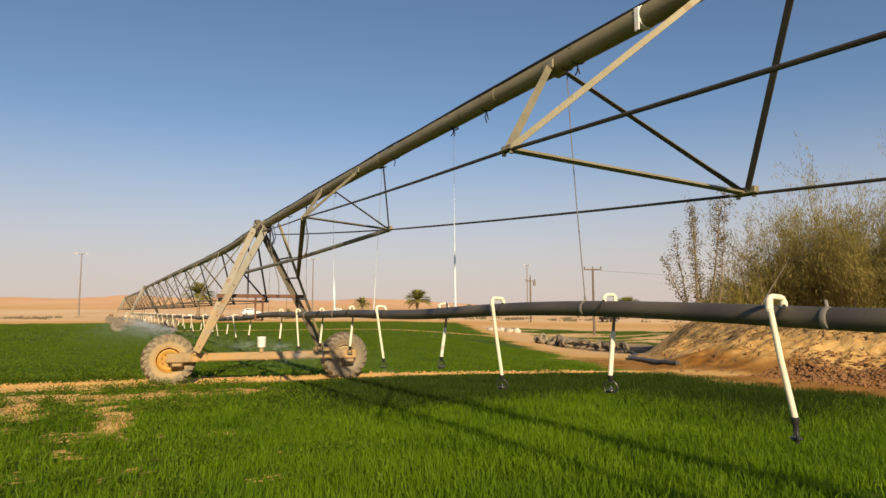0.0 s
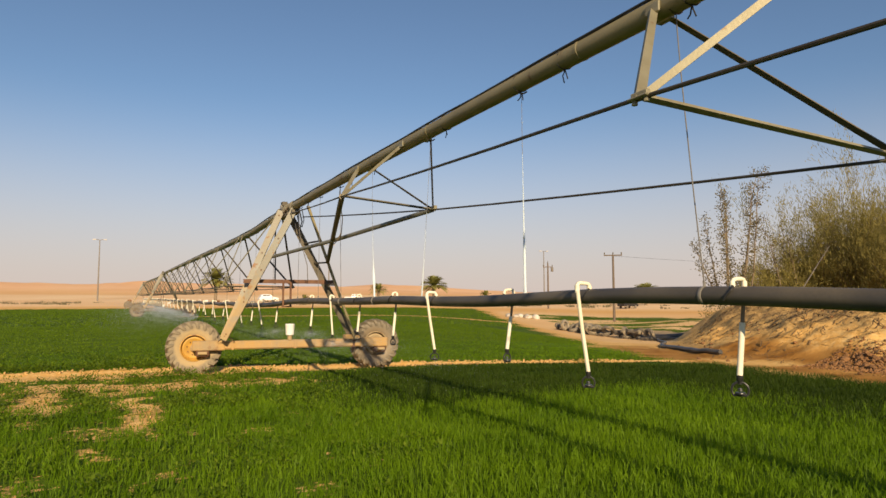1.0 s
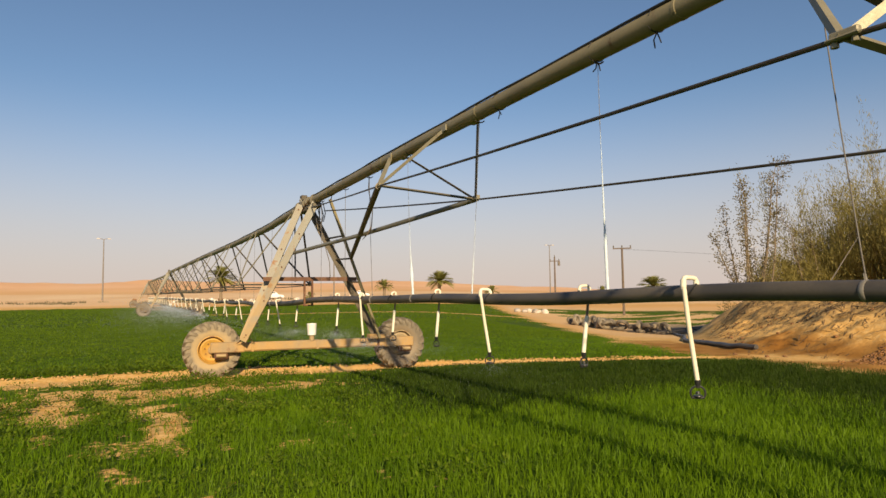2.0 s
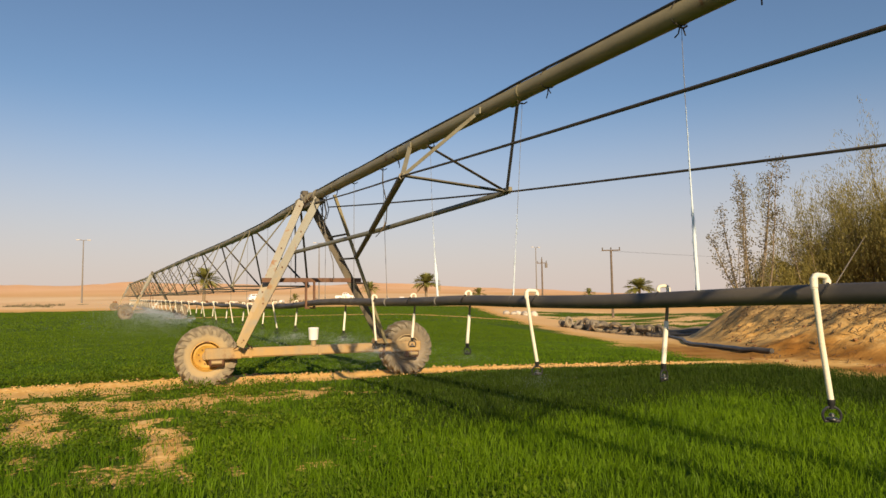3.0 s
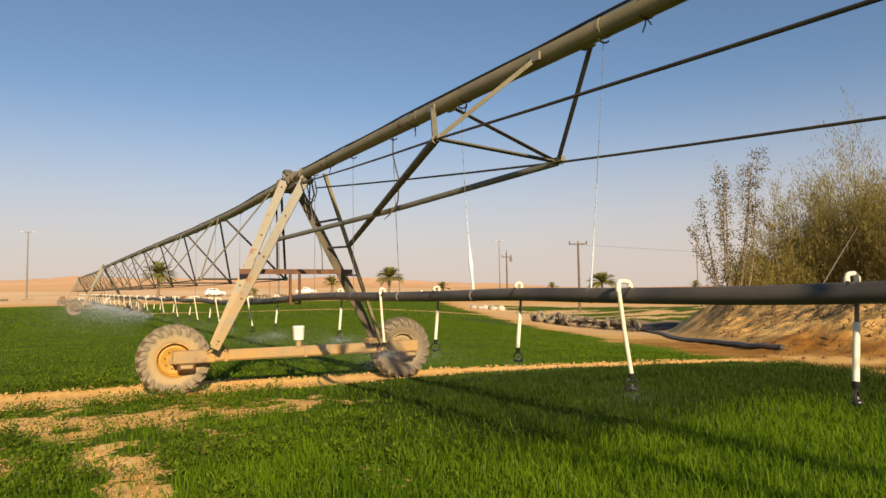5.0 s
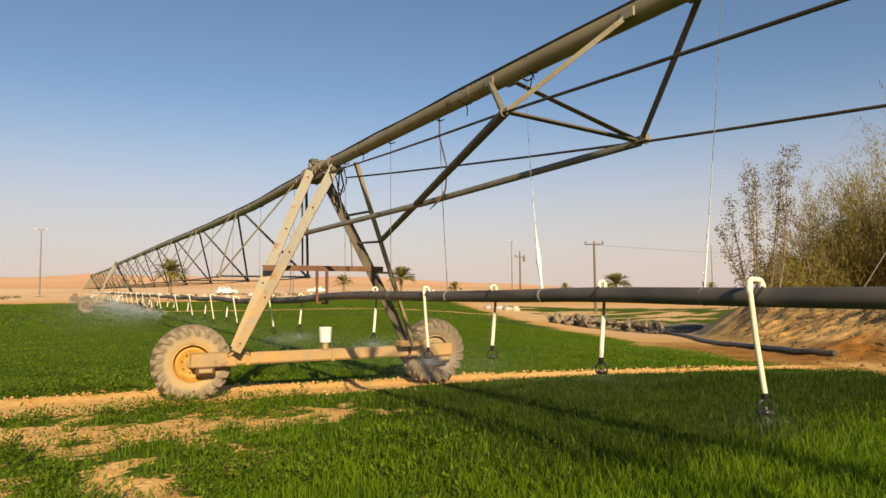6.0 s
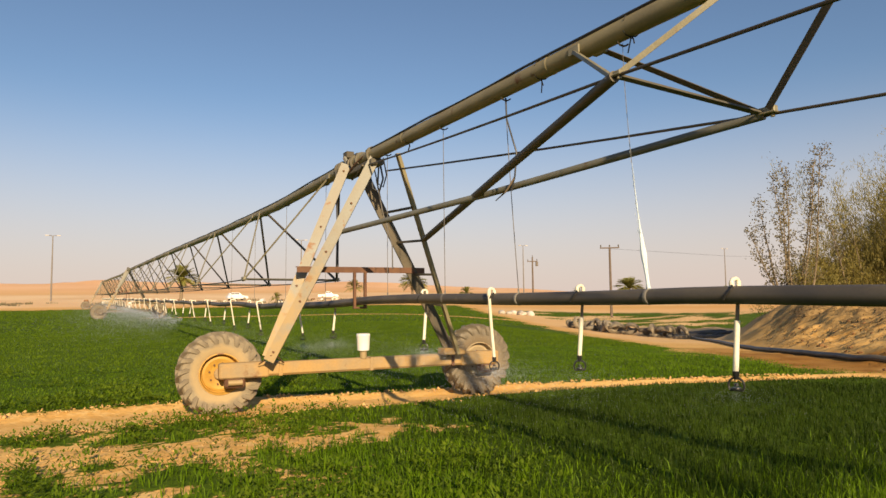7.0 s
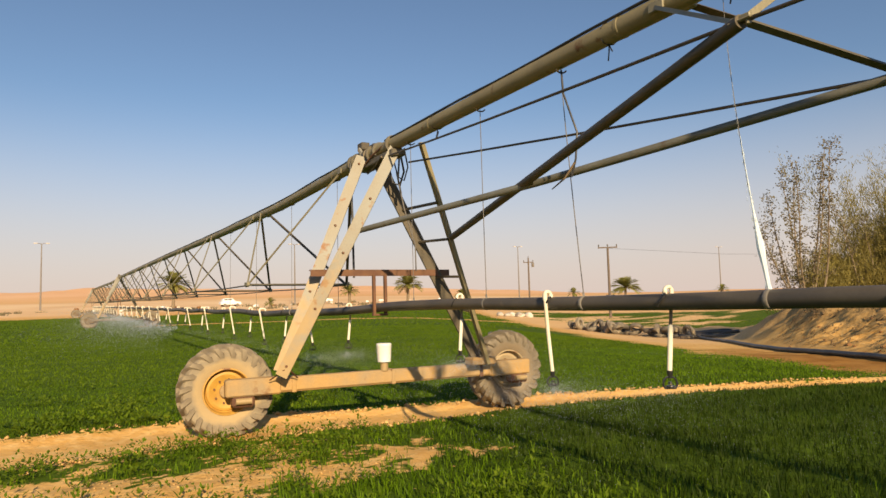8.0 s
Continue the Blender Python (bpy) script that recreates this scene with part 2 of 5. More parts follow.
def ground_material():
    """Sand, ploughed soil under the crop and crop-green distance, told apart by the sheet's own masks."""
    m = bpy.data.materials.new("field_and_sand")
    m.use_nodes = True
    n, l = m.node_tree.nodes, m.node_tree.links
    b = n["Principled BSDF"]
    b.inputs["Roughness"].default_value = 0.95
    b.inputs["Specular IOR Level"].default_value = 0.078
    tc = n.new("ShaderNodeTexCoord")

    def tex(s, d=6.0):
        t = n.new("ShaderNodeTexNoise")
        t.inputs["Scale"].default_value, t.inputs["Detail"].default_value = s, d
        l.new(tc.outputs["Object"], t.inputs["Vector"])
        return t.outputs["Fac"]

    def rng(src, a, c, lo=0.0, hi=1.0):
        r = n.new("ShaderNodeMapRange")
        for key, v in (("From Min", a), ("From Max", c), ("To Min", lo), ("To Max", hi)):
            r.inputs[key].default_value = v
        l.new(src, r.inputs["Value"])
        return r.outputs[0]

    def mix(f, a, c, kind="MIX"):
        x = n.new("ShaderNodeMix")
        x.data_type, x.blend_type = "RGBA", kind
        for key, v in (("Factor", f), ("A", a), ("B", c)):
            if isinstance(v, bpy.types.NodeSocket):
                l.new(v, x.inputs[key])
            else:
                x.inputs[key].default_value = v if key == "Factor" else (*v, 1)
        return x.outputs["Result"]

    def attr(name):
        a = n.new("ShaderNodeAttribute")
        a.attribute_name = name
        return a.outputs["Fac"]

    sand = mix(rng(tex(0.35), 0.35, 0.65), (0.70, 0.43, 0.15), (0.60, 0.33, 0.095))
    sand = mix(rng(tex(6.0), 0.45, 0.7), sand, (0.74, 0.50, 0.21))
    sand = mix(rng(tex(0.012, 3.0), 0.4, 0.62), sand, (0.66, 0.36, 0.12))
    # distance haze put into the far dunes' sand colour, paler and greyer
    sand = mix(attr("dune_haze"), sand, mix(rng(tex(0.03, 4.0), 0.35, 0.65), (0.80, 0.50, 0.29), (0.74, 0.43, 0.235)))
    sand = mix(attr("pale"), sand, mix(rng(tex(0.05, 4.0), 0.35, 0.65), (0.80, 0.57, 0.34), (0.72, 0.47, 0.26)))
    litter = mix(rng(tex(9.0), 0.4, 0.65), (0.25, 0.16, 0.068), (0.46, 0.30, 0.13))
    sand = mix(attr("litter"), sand, litter)
    damp = mix(rng(tex(1.2), 0.35, 0.65), (0.27, 0.12, 0.026), (0.40, 0.205, 0.055))
    sand = mix(attr("damp"), sand, damp)
    crop = mix(rng(tex(0.25), 0.35, 0.65), (0.064, 0.112, 0.006), (0.094, 0.150, 0.009))
    crop = mix(rng(tex(3.0), 0.4, 0.7), crop, (0.052, 0.092, 0.006))
    crop = mix(rng(tex(40.0), 0.5, 0.75), crop, (0.020, 0.045, 0.006))
    edge = n.new("ShaderNodeMath")
    edge.operation = "ADD"
    l.new(attr("crop"), edge.inputs[0])
    l.new(rng(tex(11.0), 0.3, 0.7, -0.42, 0.42), edge.inputs[1])
    col = mix(rng(edge.outputs[0], 0.35, 0.6), sand, crop)
    l.new(col, b.inputs["Base Color"])
    bp = n.new("ShaderNodeBump")
    bp.inputs["Strength"].default_value, bp.inputs["Distance"].default_value = 0.7, 0.03
    l.new(tex(14.0, 8.0), bp.inputs["Height"])
    l.new(bp.outputs[0], b.inputs["Normal"])
    return m


stream_m = leafy("falling_water", (0.80, 0.91, 0.99), (0.86, 0.95, 1.0), 0.1, 0.3)
drop_m = material("water_drop", (0.46, 0.53, 0.62), 0.2, 0.0, (0.42, 0.49, 0.58), 1.0, 0.2, bump=0.0)
ground_m = ground_material()
clod_m = material("dry_earth_clod", (0.27, 0.135, 0.05), 0.95, 0.0, (0.13, 0.06, 0.025), 3.0, 0.7, fine=25, bump=0.6, random=0.2)

# ---------------------------------------------------------------- mesh helpers


def part(name, bm, mat, parent=None, label=""):
    """Links a bmesh as one mesh object under a thing."""
    me = bpy.data.meshes.new(name)
    bm.to_mesh(me)
    bm.free()
    me.materials.append(mat)
    ob = new(name, me)
    if parent:
        ob.parent = parent
    if label:
        ob["label"] = label
    return ob


def thing(name, at, label, category, group="", kind="", rz=0.0):
    e = new(name)
    e.empty_display_size = 0.2
    e.matrix_basis = pose(*at, 0, 0, rz)
    return tagged(e, label, category, group, kind)


def smooth(bm, angle=0.7):
    for f in bm.faces:
        f.smooth = True
    for e in bm.edges:
        if len(e.link_faces) == 2 and e.calc_face_angle(0) > angle:
            e.smooth = False
    return bm


def tube(bm, pts, r, seg=10, caps=True, flat=None):
    """A round bar along a line of points; r one radius or one for each point."""
    pts = [Vector(p) for p in pts]
    rs = r if isinstance(r, (list, tuple)) else [r] * len(pts)
    rings, side = [], None
    for i, p in enumerate(pts):
        d = (pts[min(i + 1, len(pts) - 1)] - pts[max(i - 1, 0)]).normalized()
        if side is None:
            side = d.cross(Vector((0, 0, 1)) if abs(d.z) < 0.9 else Vector((1, 0, 0))).normalized()
        side = (side - d * side.dot(d)).normalized()
        up = side.cross(d)
        rings.append([bm.verts.new(p + (side * math.cos(a) + up * math.sin(a)) * rs[i]) for a in (2 * math.pi * k / seg for k in range(seg))])
    for a, b in zip(rings, rings[1:]):
        for k in range(seg):
            bm.faces.new((a[k], a[(k + 1) % seg], b[(k + 1) % seg], b[k]))
    if caps:
        bm.faces.new(rings[0][::-1])
        bm.faces.new(rings[-1])
    bmesh.ops.recalc_face_normals(bm, faces=bm.faces)
    return smooth(bm)


def bar(bm, a, b, w, h, up=(0, 0, 1), bevel=0.006):
    """A straight rectangular bar from a to b; w across, h along up."""
    a, b = Vector(a), Vector(b)
    d = (b - a).normalized()
    u = Vector(up)
    u = (u - d * u.dot(d)).normalized()
    s = d.cross(u)
    ends = []
    for p in (a, b):
        ends.append([bm.verts.new(p + s * x * w / 2 + u * y * h / 2) for x, y in ((-1, -1), (1, -1), (1, 1), (-1, 1))])
    fs = [bm.faces.new(ends[0][::-1]), bm.faces.new(ends[1])]
    for k in range(4):
        fs.append(bm.faces.new((ends[0][k], ends[0][(k + 1) % 4], ends[1][(k + 1) % 4], ends[1][k])))
    bmesh.ops.recalc_face_normals(bm, faces=fs)
    if bevel:
        es = list({e for f in fs for e in f.edges})
        bmesh.ops.bevel(bm, geom=es, offset=bevel, segments=1, affect="EDGES")
    return bm


def angle_iron(bm, a, b, leg=0.06, t=0.007, face=(0, -1, 0), lip=0.6):
    """An L-shaped rolled section from a to b; its broad flange turns to face, the lip runs back from it."""
    a, b = Vector(a), Vector(b)
    d = (b - a).normalized()
    s = Vector(face)
    s = (s - d * s.dot(d)).normalized()
    o = s.cross(d)
    k = leg * lip
    prof = ((-leg / 2, 0), (leg / 2, 0), (leg / 2, -k), (leg / 2 - t, -k), (leg / 2 - t, -t), (-leg / 2, -t))
    ends = [[bm.verts.new(p + o * x + s * y) for x, y in prof] for p in (a, b)]
    for k in range(6):
        bm.faces.new((ends[0][k], ends[0][(k + 1) % 6], ends[1][(k + 1) % 6], ends[1][k]))
    bm.faces.new(ends[0][::-1])
    bm.faces.new(ends[1])
    bmesh.ops.recalc_face_normals(bm, faces=bm.faces)
    return bm


def channel(bm, a, b, web, flange, t=0.008, face=(0, -1, 0)):
    """A C-shaped rolled section from a to b with its flat back turned to face."""
    a, b = Vector(a), Vector(b)
    d = (b - a).normalized()
    f = Vector(face)
    f = (f - d * f.dot(d)).normalized()
    s = d.cross(f)
    w = web / 2
    prof = ((-w, 0), (w, 0), (w, -flange), (w - t, -flange), (w - t, -t), (-w + t, -t), (-w + t, -flange), (-w, -flange))
    ends = [[bm.verts.new(p + s * x + f * y) for x, y in prof] for p in (a, b)]
    for k in range(8):
        bm.faces.new((ends[0][k], ends[0][(k + 1) % 8], ends[1][(k + 1) % 8], ends[1][k]))
    bm.faces.new(ends[0][::-1])
    bm.faces.new(ends[1])
    bmesh.ops.recalc_face_normals(bm, faces=bm.faces)
    return bm


def lathe(bm, prof, seg=32, axis="Y", at=(0, 0, 0), caps=True):
    """A turned shape: prof holds (radius, along)."""
    at = Vector(at)
    rings = []
    for r, h in prof:
        ring = []
        for k in range(seg):
            a = 2 * math.pi * k / seg
            c, s = r * math.cos(a), r * math.sin(a)
            v = (c, h, s) if axis == "Y" else (c, s, h) if axis == "Z" else (h, c, s)
            ring.append(bm.verts.new(at + Vector(v)))
        rings.append(ring)
    for a, b in zip(rings, rings[1:]):
        for k in range(seg):
            bm.faces.new((a[k], a[(k + 1) % seg], b[(k + 1) % seg], b[k]))
    for ring in ((rings[0], rings[-1]) if caps else ()):
        bm.faces.new(ring)
    bmesh.ops.recalc_face_normals(bm, faces=bm.faces)
    return smooth(bm, 0.6)


def soup(name, verts, faces, mat, parent=None):
    """One mesh from arrays: verts n x 3, triangles m x 3."""
    me = bpy.data.meshes.new(name)
    me.vertices.add(len(verts))
    me.vertices.foreach_set("co", np.ascontiguousarray(verts, dtype=np.float32).ravel())
    me.loops.add(len(faces) * 3)
    me.loops.foreach_set("vertex_index", np.ascontiguousarray(faces, dtype=np.int32).ravel())
    me.polygons.add(len(faces))
    me.polygons.foreach_set("loop_start", np.arange(0, len(faces) * 3, 3, dtype=np.int32))
    me.update(calc_edges=True)
    me.validate()
    me.materials.append(mat)
    ob = new(name, me)
    if parent:
        ob.parent = parent
    return ob


# ---------------------------------------------------------------- the lie of the land
RNG = np.random.default_rng(7)
LATTICE = RNG.random((256, 256))


def vnoise(x, y, s):
    """Smooth value noise, 0 to 1, cells of s metres."""
    x, y = np.asarray(x, float) / s + 71.3, np.asarray(y, float) / s + 33.7
    i, j = np.floor(x).astype(int), np.floor(y).astype(int)
    u, v = x - i, y - j
    u, v = u * u * (3 - 2 * u), v * v * (3 - 2 * v)
    g = lambda a, b: LATTICE[a % 256, b % 256]
    return (g(i, j) * (1 - u) + g(i + 1, j) * u) * (1 - v) + (g(i, j + 1) * (1 - u) + g(i + 1, j + 1) * u) * v


def fbm(x, y, s):
    return (vnoise(x, y, s) + 0.5 * vnoise(x + 9, y, s / 2) + 0.25 * vnoise(x, y + 5, s / 4) + 0.125 * vnoise(x, y, s / 8)) / 1.875


def sstep(a, b, v):
    t = np.clip((np.asarray(v, float) - a) / (b - a), 0, 1)
    return t * t * (3 - 2 * t)


def track_line(x):
    c = np.interp(x, [-30, -12, -5, -1, 1, 3.2, 6.8, 9.0, 11.0, 12.6, 14.5], [11.5, 16.0, 17.3, 17.1, 16.95, 16.7, 16.1, 15.5, 14.85, 14.3, 13.3])
    w = np.interp(x, [-5, 0, 2, 4, 6.5, 9, 14], [0.98, 0.92, 0.78, 0.6, 0.46, 0.36, 0.32])
    return c, w


def field_edge(y):
    """x of the first field's sandy margin."""
    return np.interp(y, [-40, 4, 8, 12, 14, 16, 19, 22.5, 27, 31, 38, 44, 49, 63, 90, 120], [11.5, 13.2, 13.9, 14.7, 14.7, 14.9, 16.6, 18.8, 21.3, 24.1, 27.6, 30.4, 32.2, 38.6, 52, 66])


PATCHES = ((0.9, 14.15, 1.3, 0.5), (0.3, 14.55, 2.0, 0.62), (1.6, 14.2, 1.0, 0.6), (2.95, 14.3, 0.5, 0.7), (-0.95, 12.5, 0.5, 0.8), (-0.2, 10.0, 0.36, 0.75), (0.05, 9.9, 0.25, 0.5),
           (1.8, 14.2, 1.05, 0.6), (2.1, 13.75, 0.6, 0.35), (3.1, 14.3, 0.6, 0.75), (0.22, 12.4, 0.2, 0.5), (0.63, 11.9, 0.14, 0.4), (-0.1, 12.1, 0.15, 0.3), (-0.6, 14.75, 0.8, 0.3), (1.5, 15.1, 0.8, 0.2),
           (0.87, 9.35, 0.13, 0.5), (0.43, 10.5, 0.1, 0.4), (0.36, 9.7, 0.09, 0.4), (-1.0, 10.6, 0.25, 0.5), (-1.7, 13.9, 0.9, 0.6), (0.0, 13.6, 0.3, 0.4),
           (-0.8, 7.4, 0.3, 0.6), (-1.9, 10.0, 0.5, 0.9))


def crop_cover(x, y):
    """1 where the crop grows, 0 on bare sand."""
    x, y = np.asarray(x, float), np.asarray(y, float)
    r = np.hypot(x - 3.5, y + 5)
    wob = (fbm(x, y, 1.5) - 0.5)
    c = sstep(-0.4, 2.6, field_edge(y) - x + wob * 3.4) * sstep(0, 4, 113 - r + wob * 3)
    tc, tw = track_line(x)
    c = c * sstep(0.75, 1.25, np.abs(y - tc) / tw + wob * 0.7)
    c = c * (1 - sstep(3, 6, x) * sstep(1.3, 0.6, np.abs(r - 66.8 + wob) / 1.1))
    bare = np.zeros_like(c)
    for px, py, rx, ry in PATCHES:
        d = np.hypot((x - px) / rx, (y - py) / ry) + (fbm(x, y, 0.6) - 0.5) * 2.1 + (fbm(x + 3, y * 0.7, 0.2) - 0.5) * 2.4
        bare = np.maximum(bare, 0.93 * (1 - sstep(0.5, 1.15, d)))
    bare = bare * (1 - 0.5 * sstep(0.50, 0.60, fbm(x + 11, y * 0.6, 0.45)) * sstep(14.2, 13.2, y))
    thin = sstep(3.4, 0.6, x) * sstep(5, 8, y) * sstep(16.4, 15.4, y)
    bare = np.maximum(bare, thin * sstep(0.53, 0.63, fbm(x + 40, y * 0.5, 0.7) * 0.6 + 0.4 * fbm(x, y * 0.6, 0.25) - 0.03 * sstep(13.5, 11, y)))
    c = c * (1 - bare) * (1 - 0.75 * thin * sstep(11, 13, y) * sstep(0.50, 0.62, fbm(x + 17, y, 0.35)))
    # the second field, past the sandy path
    e2 = np.maximum(field_edge(y) + 5.0, 40.3 + 0.29 * (59.3 - y)) + wob * 2
    c2 = (1 - 0.8 * sstep(0.52, 0.6, fbm(x * 0.15 + y * 0.1, y, 1.6))) * sstep(0, 1.5, x - e2) * sstep(0, 3, 78 + 0.12 * y - x) * sstep(0, 3, y - 28 - 0.2 * (x - 30)) * sstep(0, 4, 104 - y) * sstep(0, 5, 97 - np.hypot(x, y))
    return np.maximum(c, c2 * 0.9)


def berm_height(x, y):
    """A long heap of dug earth beside the field."""
    inside = np.minimum(x - (15.0 + 0.12 * np.maximum(0, 8 - y)), (x - y * 0.95 - 0.2) * (0.72 + 0.35 * sstep(18, 26, y)))
    h = sstep(0.0, 5.2, inside) * sstep(0, 5, 33 - x)
    return h * (1.55 + 0.5 * sstep(26, 38, np.hypot(x, y)) + 0.5 * (fbm(x, y, 5.0) - 0.5)) + sstep(0.3, 2.5, inside) * ((fbm(x, y, 1.3) - 0.5) * 0.5 + (fbm(x + y * 0.4, y, 0.35) - 0.5) * 0.22)


def land(x, y):
    """Height of the ground."""
    x, y = np.asarray(x, float), np.asarray(y, float)
    r, az = np.hypot(x, y), np.arctan2(x, np.maximum(y, 1e-3))
    az = np.where(y < 0, np.where(x > 0, 1.57, -1.57), az)
    ahead = np.interp(r, [0, 15, 62, 105, 130, 180, 260], [0, 0, 0.40, 0.75, 1.65, 3.5, 5.0])
    aside = np.interp(r, [0, 18, 24, 30, 36, 46, 60, 78, 100, 130, 180, 260], [0, 0.0, -0.08, -0.3, -0.58, -0.95, -1.05, -0.95, -0.35, 0.9, 1.9, 3.0])
    z = ahead + (aside - ahead) * sstep(0.35, 0.75, np.abs(az))
    elev = np.interp(az, [-1.6, -0.3, -0.06, 0.1, 0.3, 0.56, 0.72, 0.9, 1.6], [0.024, 0.024, 0.025, 0.025, 0.025, 0.018, 0.012, 0.004, 0.004])
    wave = 0.30 + 1.35 * fbm(x, y, 55)
    z = z + np.maximum(0, elev * 390 - 3.0) * wave * sstep(210, 400, r) * sstep(900, 480, r)
    tc, tw = track_line(x)
    near = sstep(26, 18, r)
    d = np.abs(y - tc) / tw
    z = z + near * (-0.05 * sstep(0.9, 0.5, d) + 0.018 * np.exp(-((np.abs(y - tc) - 1.05 * tw) / 0.17) ** 2)) * sstep(15.5, 13.5, x)
    z = z + sstep(60, 25, r) * ((fbm(x, y, 0.5) - 0.5) * 0.07 * (0.45 + 0.55 * sstep(1.0, 2.5, d)) + (fbm(x, y, 2.5) - 0.5) * 0.06)
    return z + berm_height(x, y)


def spread(lo, hi, a, b, fine, grow):
    """Grid lines: even from a to b, then wider and wider apart to lo and hi."""
    mid = list(np.arange(a, b + 1e-6, fine))
    step, up = fine, []
    v = b
    while v < hi:
        step *= grow
        v += step
        up.append(min(v, hi))
    step, down, v = fine, [], a
    while v > lo:
        step *= grow
        v -= step
        down.append(max(v, lo))
    return np.array(down[::-1] + mid + up)


gx = spread(-2600, 2600, -3.5, 24.0, 0.14, 1.06)
gy = spread(-400, 3200, 5.0, 22.0, 0.1, 1.045)
GX, GY = np.meshgrid(gx, gy)
GZ = land(GX, GY)
nx, ny = len(gx), len(gy)
idx = np.arange(nx * ny).reshape(ny, nx)
q = np.stack([idx[:-1, :-1], idx[:-1, 1:], idx[1:, 1:], idx[1:, :-1]], -1).reshape(-1, 4)
tri = np.concatenate([q[:, [0, 1, 2]], q[:, [0, 2, 3]]])
ground = soup("ground", np.stack([GX, GY, GZ], -1).reshape(-1, 3), tri, ground_m)
tagged(ground, "green irrigated field on tan desert sand with dunes behind", "ground", kind="structure")
for key, vals in (("crop", crop_cover(GX, GY)), ("dune_haze", sstep(150, 300, np.hypot(GX, GY))), ("pale", np.maximum(sstep(108, 122, np.hypot(GX, GY)) * sstep(235, 175, np.hypot(GX, GY)), 0.5 * sstep(34, 42, np.hypot(GX, GY)) * sstep(0.0, 1.5, GX - field_edge(GY)) * sstep(110, 100, np.hypot(GX, GY)))), ("litter", sstep(0.9, 2.8, berm_height(GX, GY) * 2.0) * (0.6 + 0.4 * sstep(0.46, 0.56, fbm(GX, GY, 1.4) * 0.65 + 0.35 * fbm(GX, GY, 0.3)))),
                  ("damp", sstep(-1.6, -0.4, GX - field_edge(GY)) * sstep(2.6, 1.3, GX - field_edge(GY) + 2.5 * (fbm(GX, GY, 1.1) - 0.5)) * sstep(26, 18, GY) * sstep(0.28, 0.46, fbm(GX, GY, 2.2) + 0.08) + 0.08 * sstep(0.45, 0.6, fbm(GX, GY, 3.0)) * sstep(60, 30, GY) * (GX > 12))):
    at = ground.data.attributes.new(key, "FLOAT", "POINT")
    at.data.foreach_set("value", np.ascontiguousarray(vals, dtype=np.float32).ravel())
ground.data.polygons.foreach_set("use_smooth", np.ones(len(ground.data.polygons), dtype=bool))


def on_land(x, y, up=0.0):
    return (x, y, float(land(x, y)) + up)


# ---------------------------------------------------------------- irrigation machine
PX = 3.5                                             # the main pipe's line
TOWER = (PX, 16.2, 0.0)


def pipe_near(y):
    return float(np.interp(y, [-30, -3, 3.4, 7, 11, 16.2], [3.66, 3.68, 3.70, 3.735, 3.75, 3.73]))


def pipe_far(y):
    """Height of the pipe along a far span, y from its tower."""
    return float(np.interp(y, [0, 2, 4.5, 9.8, 20, 30, 45.8], [3.73, 3.68, 3.625, 3.65, 3.79, 3.90, 4.07]))


def pipe_parts(holder, y0, y1, height, step=3.05):
    """The main pipe with its joints and the cable that lies along it."""
    ys = np.linspace(y0, y1, 24)
    part("main_pipe", tube(bmesh.new(), [(0, y, height(y)) for y in ys], 0.087, 20), galv, holder)
    lay = [(-0.052 + 0.008 * math.sin(y * 2.1), y, height(y) + 0.083 + 0.004 * math.sin(y * 3.3)) for y in np.linspace(y0, y1, 60)]
    part("conduit_cable", tube(bmesh.new(), lay, 0.013, 6), cable_m, holder, "thin black cable along the pipe")
    y = y0 + 0.9
    while y < y1:
        part("pipe_collar", lathe(bmesh.new(), [(0.086, -0.02), (0.091, -0.014), (0.091, 0.014), (0.086, 0.02)], 20, "Y", (0, y, height(y))), galv, holder)
        y += step


def plate(bm, c, size):
    bar(bm, (c[0], c[1] - size[1] / 2, c[2]), (c[0], c[1] + size[1] / 2, c[2]), size[0], size[2])
    return bm


